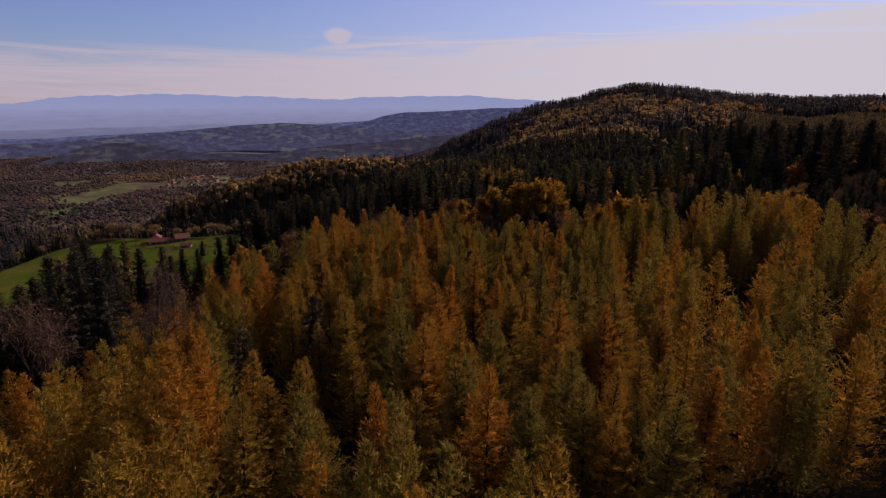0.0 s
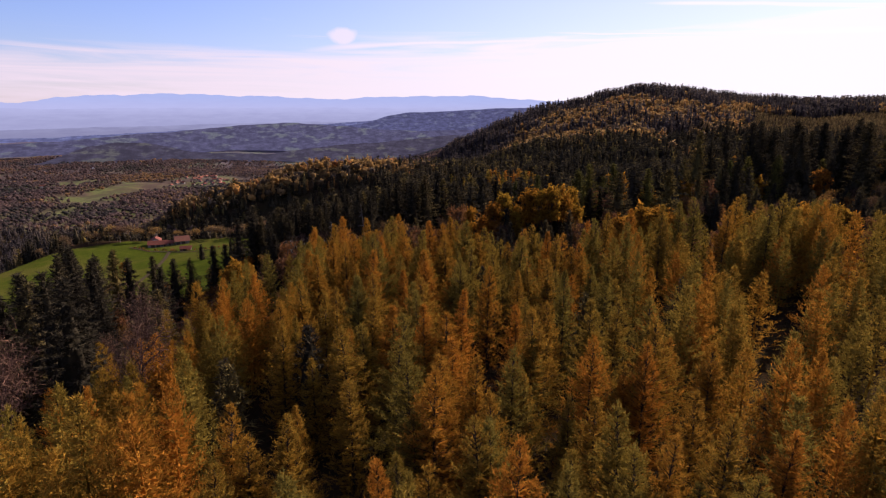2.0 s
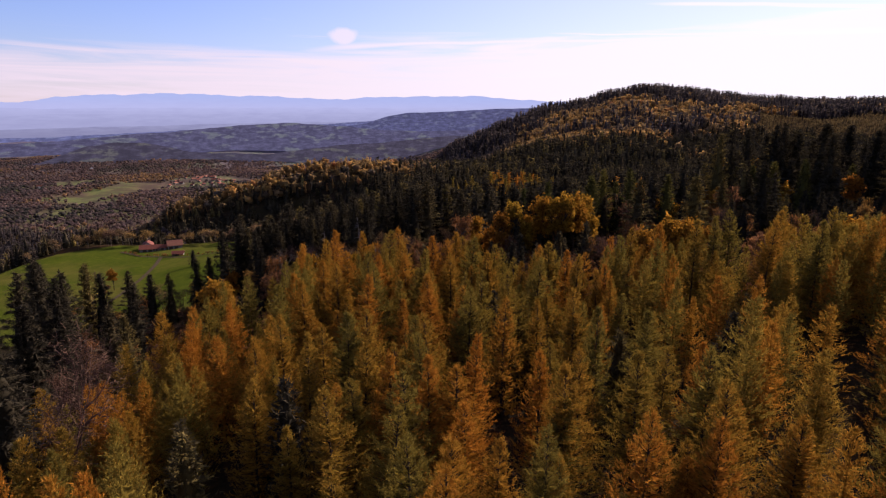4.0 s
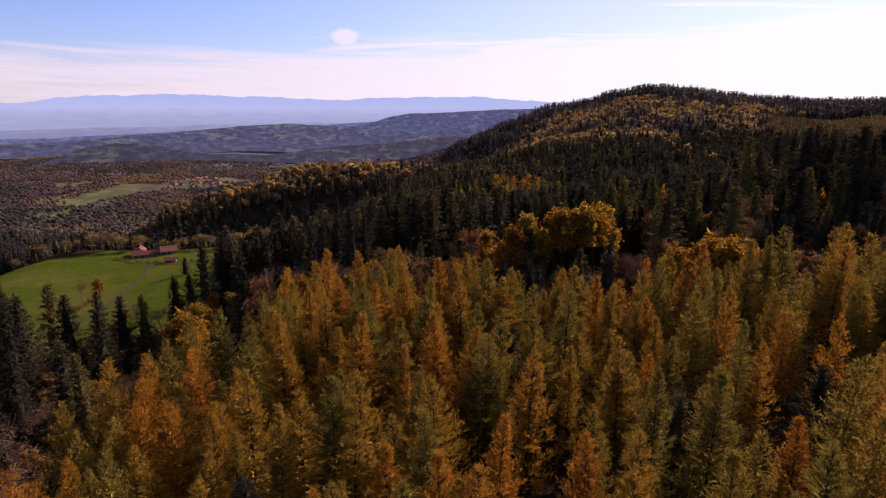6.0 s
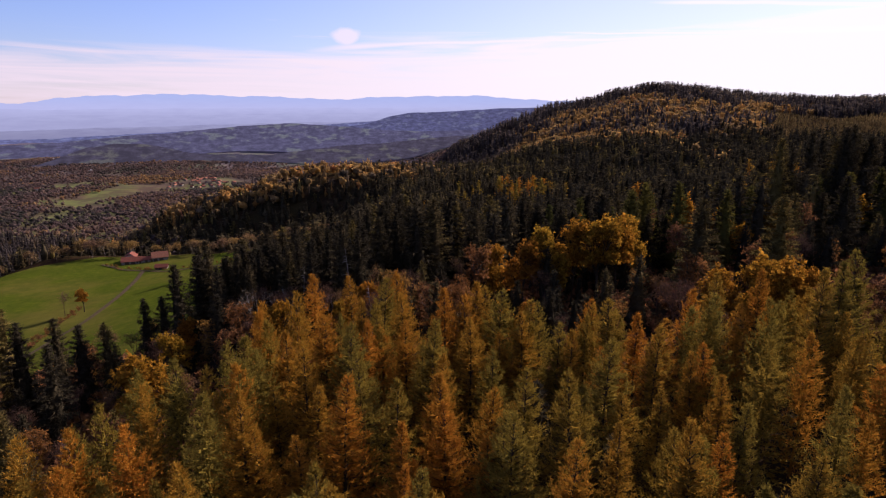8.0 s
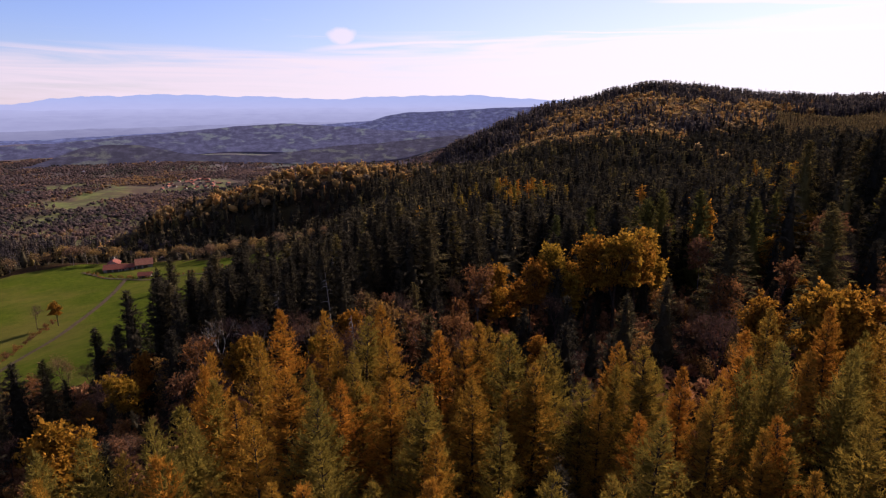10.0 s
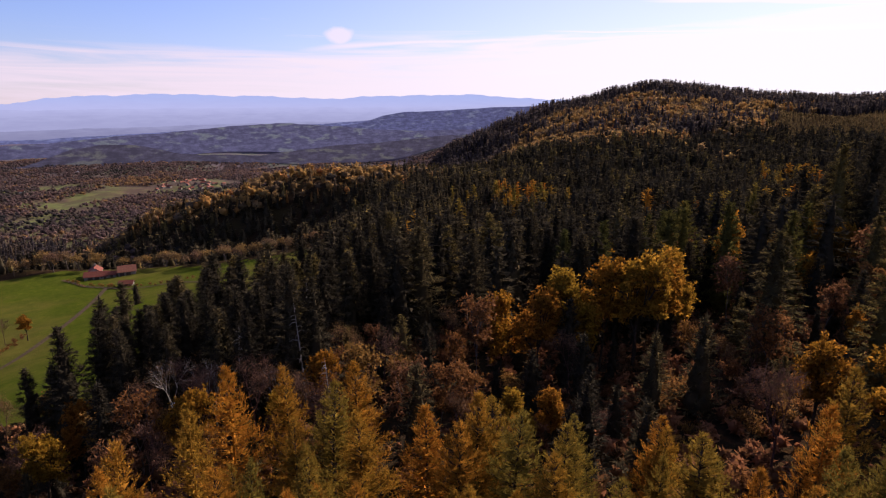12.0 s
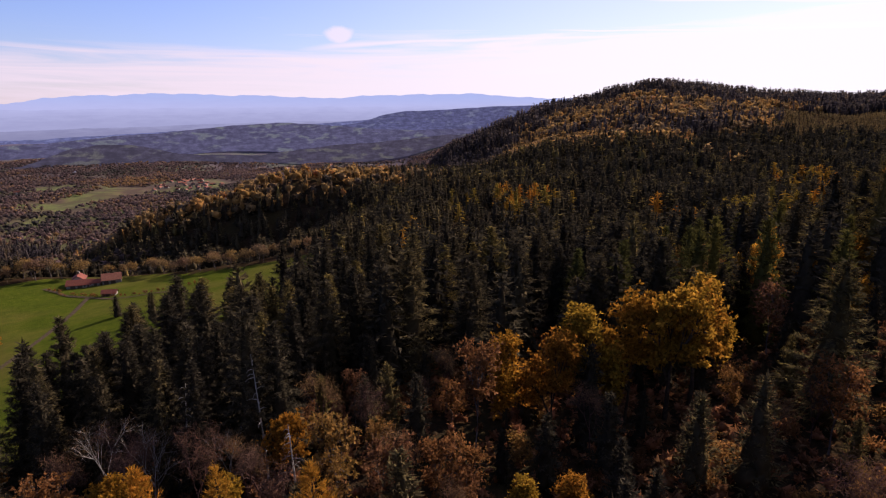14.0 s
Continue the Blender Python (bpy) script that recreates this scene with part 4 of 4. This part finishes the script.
# the knoll and the hill
def hill_mix(x, y):
    """How far the wood turns golden, 0 to 1."""
    b = x / (y - 76)
    v = 0.46 + 0.80 * noise.noise(Vector((x * 0.007, y * 0.008, 1.0))) + 0.4 * noise.noise(Vector((x * 0.024, y * 0.024, 2.0)))
    v += 0.46 * math.exp(-((b - 0.29) / 0.18) ** 2 - ((y - 930) / 170) ** 2)
    v += 0.75 * math.exp(-((x + 185) / 95) ** 2 - ((y - 578) / 50) ** 2)
    v -= 0.75 * float(smooth(1070, 1200, y)) + 0.6 * float(smooth(0.13, 0.07, b) * smooth(700, 800, y))
    return v - 1.0 * float(smooth(-290, -350, x)) - 0.5 * float(smooth(800, 640, y) * smooth(-20, 60, x))


p = np.concatenate([grid(-560, 860, 556, 1000, 8.8, 29, 0.5), grid(-60, 1100, 1000, 1345, 9.6, 28, 0.5), grid(820, 1500, 1345, 1900, 13, 27, 0.5)])
p = p[in_sight(p) & ((p[:, 0] > -90) | (p[:, 1] < 690)) & (land(p[:, 0], p[:, 1]) > -150)]


def in_young(p):
    """The young plantation on the hill's flank."""
    b = p[:, 0] / (p[:, 1] - 76)
    return (b > 0.545 + 0.012 * np.sin(p[:, 1] * 0.05)) & (p[:, 1] > 690) & (p[:, 1] < 985 + 25 * np.sin(p[:, 0] * 0.03))


young = in_young(p)
mix = np.array([hill_mix(x, y) for x, y in p]) + rng.normal(size=len(p)) * 0.16
low_wood = p[:, 1] < 760 + 60 * np.sin(p[:, 0] * 0.02)
wood_stuff("knoll_conifers", "dark conifers on the wooded knoll", p[(mix < 0.55) & low_wood], spruce_tiny, (8, 15), m_spruce_far, 32, squeeze=(1.6, 2.4))
wood_stuff("hill_conifers", "dark conifers on the wooded hill", p[(mix < 0.55) & ~young & ~low_wood], spruce_tiny, (7, 18), m_hazed_spruce, 31, squeeze=(1.3, 2.1))
wood_stuff("hill_broadleaves", "golden and russet trees on the wooded hill", p[(mix >= 0.55) & ~young], tuft_tiny + spruce_tiny[:3], (8, 13), m_mixed_hazed, 33, squeeze=(1.0, 1.5),
           tint=lambda x, y: 0.62 + 0.35 * noise.noise(Vector((x * 0.02, y * 0.02, 9.0))), loose=0.2)
p = grid(330, 760, 690, 1010, 5.2, 30, 0.4)
p = p[in_young(p) & in_sight(p)]
wood_stuff("young_plantation", "pale golden young larch plantation on the hill", p, spruce_tiny, (3, 5), m_young_larch, 34, squeeze=(1.6, 2.2), tint=lambda x, y: 0.5)

# woods and hedges of the valley
p = grid(-3000, 900, 480, 2450, 10.5, 37, 0.7)
p = p[in_sight(p) & ((land(p[:, 0], p[:, 1]) < -70) | ((p[:, 1] > 1250) & (land(p[:, 0], p[:, 1]) < -10)))]
cl = np.array([noise.noise(Vector((x * 0.0055, y * 0.0045, 0.0))) + 0.5 * noise.noise(Vector((x * 0.017, y * 0.013, 3.0))) for x, y in p])
dens = np.where(p[:, 1] < 1300, 0.55, 0.24) + 0.6 * ((p[:, 0] < -0.55 * p[:, 1]) & (p[:, 1] < 1000)) - 0.25 * smooth(1900, 3200, p[:, 1])
village = (np.abs(p[:, 0] + 690) < 110) & (np.abs(p[:, 1] - 1700) < 110)
p = p[((cl + rng.normal(size=len(p)) * 0.15 + dens) > 0.0) & (~village | (rng.random(len(p)) < 0.12))]


def valley_tint(x, y):
    return 0.48 + 0.75 * noise.noise(Vector((x * 0.004, y * 0.003, 7.0))) + 0.3 * noise.noise(Vector((x * 0.015, y * 0.012, 8.0)))


near_wood = p[:, 1] < 1150
dark = near_wood & (p[:, 0] < -0.56 * p[:, 1] - 30 + 60 * np.sin(p[:, 1] * 0.02)) & (p[:, 1] < 1000)
wood_stuff("gorge_spruce_wood", "dark spruces on the slope of the gorge", p[dark], spruce_tiny, (9, 16), m_hazed_spruce, 39, squeeze=(1.5, 2.2))
near_wood = near_wood & ~dark
far_wood = ~near_wood & ~dark & (p[:, 1] < 2450)
wood_stuff("valley_near_wood", "brown and dark autumn wood on the valley side", p[near_wood], [tuft(230 + i, 22, 0.27) for i in range(4)] + spruce_tiny[:2], (6, 11), m_russet_hazed, 40, squeeze=(1.2, 2.0), tint=valley_tint, loose=0.2)
wood_stuff("valley_woods", "brown autumn woods and hedges in the valley", p[far_wood], [tuft(210 + i, 10, 0.34) for i in range(5)], (6, 10), m_russet_hazed, 41, squeeze=(1.3, 2.2), tint=valley_tint, loose=0.2)

# bracken and brushwood under the mixed trees
brush = [tuft(220 + i, 26, 0.34) for i in range(4)]
p = grid(-105, 130, 60, 200, 2.1, 43, 0.6)
open_ground = ((p[:, 1] > larch_edge(p[:, 0]) + 1) | (p[:, 0] > 75)) & (p[:, 0] > -56) & (p[:, 1] > 128 - 0.2 * p[:, 0])
slope_side = (p[:, 0] < larch_west(p[:, 1])) & (p[:, 1] < 178 - 0.35 * (p[:, 0] + 60))
p = p[(open_ground | slope_side) & in_sight(p, 4)]
wood_stuff("undergrowth", "russet bracken and brushwood on the forest floor", p, brush, (0.9, 2.6), m_brush, 45, squeeze=(1.0, 1.7))


# ---- the farm and its meadow ----
def plain_material(name, a, b, scale, rough=0.9):
    n = Nodes(name)
    return n.solid(n.mix(n.span(n.noise(scale, 5, 0.6), 0.35, 0.65), a, b), rough, n.bump(n.noise(scale * 3, 3), 0.4, 0.03))


m_roof = plain_material("red_clay_tiles", (0.095, 0.023, 0.013), (0.135, 0.038, 0.022), 1.5)
m_old_roof = plain_material("weathered_brown_tiles", (0.105, 0.036, 0.021), (0.155, 0.060, 0.036), 1.5)
m_stone = plain_material("grey_rubble_wall", (0.0992, 0.0868, 0.0744), (0.1736, 0.155, 0.1302), 2.5)
m_render = plain_material("pale_rendered_wall", (0.186, 0.1612, 0.1364), (0.2604, 0.2294, 0.1984), 1.2)
m_timber = plain_material("dark_timber", (0.0217, 0.0149, 0.0112), (0.0434, 0.031, 0.0217), 3.0)
m_white = plain_material("white_paint", (0.434, 0.434, 0.4216), (0.496, 0.496, 0.4836), 2.0)
g = Nodes("window_glass")
m_glass = g.solid((0.02, 0.025, 0.03), 0.08)


def box(bm, x0, x1, y0, y1, z0, z1):
    v = [bm.verts.new(c) for c in ((x0, y0, z0), (x1, y0, z0), (x1, y1, z0), (x0, y1, z0), (x0, y0, z1), (x1, y0, z1), (x1, y1, z1), (x0, y1, z1))]
    for f in ((0, 3, 2, 1), (4, 5, 6, 7), (0, 1, 5, 4), (1, 2, 6, 5), (2, 3, 7, 6), (3, 0, 4, 7)):
        bm.faces.new([v[i] for i in f])


def gabled(bm, w, d, h, top):
    """Walls of a house with two gables; the ridge runs along x."""
    a, b = w / 2, d / 2
    lo = [bm.verts.new(c) for c in ((-a, -b, -2.0), (a, -b, -2.0), (a, b, -2.0), (-a, b, -2.0))]
    hi = [bm.verts.new(c) for c in ((-a, -b, h), (a, -b, h), (a, b, h), (-a, b, h))]
    r0, r1 = bm.verts.new((-a, 0, top)), bm.verts.new((a, 0, top))
    bm.faces.new((lo[0], lo[1], hi[1], hi[0]))
    bm.faces.new((lo[2], lo[3], hi[3], hi[2]))
    bm.faces.new((lo[1], lo[2], hi[2], r1, hi[1]))
    bm.faces.new((lo[3], lo[0], hi[0], r0, hi[3]))
    bm.faces.new((hi[0], hi[1], r1, r0))
    bm.faces.new((hi[2], hi[3], r0, r1))


def slope(bm, w, d, h, top, over, thick, sign):
    """One pitched side of a roof, with its thickness and eaves."""
    a, b = w / 2 + over, d / 2 + over
    low = h - over * (top - h) / (d / 2)
    pts = []
    for dz in (0.06, 0.06 + thick):
        pts += [bm.verts.new((-a, sign * b, low + dz)), bm.verts.new((a, sign * b, low + dz)), bm.verts.new((a, 0, top + dz)), bm.verts.new((-a, 0, top + dz))]
    for f in ((0, 1, 2, 3), (4, 5, 6, 7), (0, 1, 5, 4), (1, 2, 6, 5), (2, 3, 7, 6), (3, 0, 4, 7)):
        bm.faces.new([pts[i] for i in f])


def farm_house(name, label, x, y, turn, w, d, h, top, wall, roof, openings=(), chimney=False, category="house", group=""):
    """A gabled building with walls, two roof slopes, doors and windows on its front."""
    ob = new(name)
    bm = bmesh.new()
    gabled(bm, w, d, h, top)
    wall_ob = part("wall", bm, wall, ob)
    for sign in (-1, 1):
        bm = bmesh.new()
        slope(bm, w, d, h, top, 0.5, 0.14, sign)
        r_ob = part("roof", bm, roof, ob)
        if chimney and sign == 1:
            bm = bmesh.new()
            box(bm, w * 0.2, w * 0.2 + 0.8, -0.4, 0.4, h, top + 1.2)
            part("chimney", bm, m_stone, r_ob)
    for kind, cx, cz, ow, oh in openings:
        bm = bmesh.new()
        box(bm, cx - ow / 2, cx + ow / 2, -d / 2 - 0.08, -d / 2 + 0.05, cz, cz + oh)
        o = part(kind, bm, m_timber, wall_ob)
        if kind == "window":
            bm = bmesh.new()
            box(bm, cx - ow / 2 + 0.1, cx + ow / 2 - 0.1, -d / 2 - 0.12, -d / 2 - 0.09, cz + 0.1, cz + oh - 0.1)
            part("pane", bm, m_glass, wall_ob)
    ob.matrix_basis = pose(x, y, land1(x, y), 0, 0, turn)
    return tagged(ob, label, category, group)


WINDOWS = [("window", -2.8, 1.1, 0.8, 1.1), ("door", -1.2, 0, 0.9, 2.0), ("window", 0.9, 1.1, 0.8, 1.1), ("window", 2.6, 1.1, 0.8, 1.1)]
BARN = [("door", -2.6, 0, 2.2, 1.8), ("door", 0.6, 0, 2.2, 1.8), ("window", 2.8, 0.8, 0.9, 0.7), ("door", 4.4, 0, 0.9, 1.7)]
farm_house("barn", "long low stone barn with a bright red tiled roof", -186, 391, 18, 11, 6, 1.9, 3.9, m_stone, m_roof, BARN, category="barn")
farm_house("farmhouse", "pale farmhouse with a red tiled roof behind the barn", -190, 397, 112, 7.5, 6, 3.2, 5.2, m_render, m_roof, WINDOWS, True)
farm_house("farm_shed", "stone shed with a weathered brown tiled roof", -172, 396, 27, 8.5, 6.5, 2.4, 5.0, m_stone, m_old_roof, BARN[:2], category="barn")
farm_house("lean_to", "low brick outbuilding with a red roof beside the barn", -178.4, 393, 15, 4.2, 4.4, 1.8, 3.2, m_stone, m_roof, [("door", 0, 0, 1.4, 1.6)], category="shed")
farm_house("field_shed", "small open shed with an orange-red tiled roof by the lane", -157, 367, 12, 6.0, 3.6, 1.5, 2.7, m_stone, m_roof, [("door", 0, 0, 2.4, 1.4)], category="shed")


def ribbon(name, label, material, line, width, lift):
    """A track laid on the ground along a line of places."""
    pts = np.array(line, float)
    t = np.linspace(0, len(pts) - 1, 14 * len(pts))
    i = np.clip(t.astype(int), 0, len(pts) - 2)
    f = (t - i)[:, None]
    p0, p1, p2, p3 = pts[np.maximum(i - 1, 0)], pts[i], pts[i + 1], pts[np.minimum(i + 2, len(pts) - 1)]
    c = 0.5 * (2 * p1 + (p2 - p0) * f + (2 * p0 - 5 * p1 + 4 * p2 - p3) * f ** 2 + (3 * p1 - p0 - 3 * p2 + p3) * f ** 3)
    d = unit(np.gradient(c, axis=0))
    side = np.stack([-d[:, 1], d[:, 0]], 1)
    v, n = [], 5
    for k in np.linspace(-0.5, 0.5, n):
        q = c + side * width * k
        v.append(np.column_stack([q, land(q[:, 0], q[:, 1]) + lift + 0.05 * (0.5 - abs(k))]))
    m = len(c)
    f = [((a * m + j), (a * m + j + 1), (a + 1) * m + j + 1, (a + 1) * m + j) for a in range(n - 1) for j in range(m - 1)]
    q = np.array(f)
    ob = part(name, mesh_np(name, np.concatenate(v), np.concatenate([q[:, [0, 2, 1]], q[:, [0, 3, 2]]])), material, None, smooth=True)
    return tagged(ob, label, "track", kind="structure")


TRACK = [(-122, 190), (-131, 218), (-136, 245), (-138, 263), (-143, 286), (-148.5, 309), (-157, 338), (-164, 358), (-167, 367)]
LANE = [(-112, 350), (-130, 359), (-150, 358), (-167, 366), (-181, 373), (-192, 381), (-203, 388)]
ribbon("road_to_farm", "pale gravel farm track through the meadow", m_track, TRACK, 2.2, 0.25)
ribbon("road_along_bank", "narrow grassy lane under a bank", m_track, LANE, 2.0, 0.22)

# hedges, orchard trees and bushes round the farm
for i in range(2):
    tree("orchard_tree", "broad autumn tree with thinning brown-gold leaves by the farm", "tree",
         broadleaf(90 + i, 9.0, 3.6, 900, 0.5, 0.32, 4, 0.2, spread=0.6), m_grey_bark, leaf_material("orchard_leaves", [(0.0, (0.16, 0.105, 0.062)), (0.6, (0.27, 0.165, 0.055)), (1.0, (0.17, 0.10, 0.065))], 0.4), "trees round the farm")
frng = np.random.default_rng(77)
FARM_TREES = [(-222, 408, 11), (-214, 411, 12), (-206, 408, 10), (-232, 402, 8), (-203, 416, 9), (-180, 409, 8), (-166, 409, 9), (-156, 408, 9), (-149, 406, 9),
              (-142, 403, 8), (-134, 401, 10), (-126, 399, 9), (-246, 390, 7), (-118, 399, 9), (-109, 398, 10), (-100, 398, 9), (-92, 397, 8),
              (-228, 409, 13), (-218, 404, 12), (-236, 398, 10), (-252, 398, 9), (-238, 412, 8), (-173, 412, 8), (-84, 398, 9), (-256, 378, 7), (-76, 399, 9), (-196, 412, 11),
              (-160, 413, 10), (-152, 412, 8), (-138, 408, 9), (-130, 406, 8), (-121, 405, 10), (-113, 404, 8), (-104, 404, 9), (-96, 404, 10), (-88, 403, 8), (-70, 400, 9), (-64, 398, 8)]
for x, y, hgt in FARM_TREES:
    plant("orchard_tree", x, y, hgt, frng)
plant("golden_tree", -150, 285, 11, frng)
plant("bare_tree", -157, 283, 11, frng)
plant("young_spruce", -128, 321, 9, frng, 1.5)
# two spruces added behind the wood's edge to throw shadows on the meadow
plant("young_spruce", -106, 305, 11, frng)
plant("young_spruce", -101, 297, 12, frng)
for j in range(60):
    f = (j // 2) / 29
    # along the lane's bank, and below the track
    x, y = (-198 + 88 * f, 384 - 22 * math.sin(f * 2.4)) if j % 2 else (-141 - 16 * f, 240 + 52 * f)
    plant("shrub", x + frng.normal() * 0.8, y + frng.normal() * 0.8, 1.3 + 1.3 * frng.random(), frng)

# ---- the village ----
vrng = np.random.default_rng(5)
for j in range(44):
    a = j / 44
    x, y = -760 + 150 * a + vrng.normal() * 9, 1620 + 190 * vrng.random() + 22 * math.sin(a * 5)
    farm_house("village_house", "small village house with pale walls and a red roof", x, y, float(vrng.random() * 180), 7 + 6 * vrng.random(), 8, 3.0, 6.0, m_stone,
               m_roof if vrng.random() < 0.35 else m_old_roof, WINDOWS[:2], group="village houses")
for x, y in ((-1076, 1587), (-1180, 2000), (-1500, 2300), (-560, 2250), (-420, 2350), (-900, 2500)):
    farm_house("village_house", "lone white-walled house with a red roof in the valley", x, y, float(vrng.random() * 180), 14, 9, 5, 9, m_white, m_old_roof, WINDOWS[:2], group="village houses")


# ---- dead trees at the wood's edge ----
def snag(x, y, height, lean, seed):
    """A bleached dead spruce: a bare leaning stem with short broken boughs."""
    r = np.random.default_rng(seed)
    ob = new("dead_tree")
    f = np.linspace(0, 1, 8)
    stem = np.stack([lean[0] * f ** 1.4, lean[1] * f ** 1.4, height * f], 1)
    v, t = tube(stem, np.linspace(0.16, 0.03, 8), 6)
    part("trunk", mesh_np("trunk", v, t), m_dead, ob)
    for k in range(15):
        g = 0.42 + 0.55 * k / 15 + 0.02 * r.random()
        a, ln = r.random() * 6.283, (1.5 - g) * (0.6 + 0.9 * r.random())
        p = np.array([np.interp(g, f, stem[:, i]) for i in range(3)])
        d = np.array([math.cos(a), math.sin(a), 0.0])
        v, t = tube([p, p + d * ln * 0.6 + [0, 0, 0.05], p + d * ln + [0, 0, -0.2]], [0.05, 0.035, 0.015], 4)
        part("branch", mesh_np("branch", v, t), m_dead, ob)
    ob.matrix_basis = pose(x, y, land1(x, y) - 0.2)
    return tagged(ob, "bleached dead spruce without bark at the wood's edge", "tree", "dead trees")


snag(-16.2, 152, 15, (-1.2, 1.0), 1)
snag(-25.5, 154, 13, (0.6, 0.4), 2)
snag(-18.5, 163, 15, (0.3, 0.8), 3)
snag(-12.6, 149, 9, (-0.5, 0.3), 4)
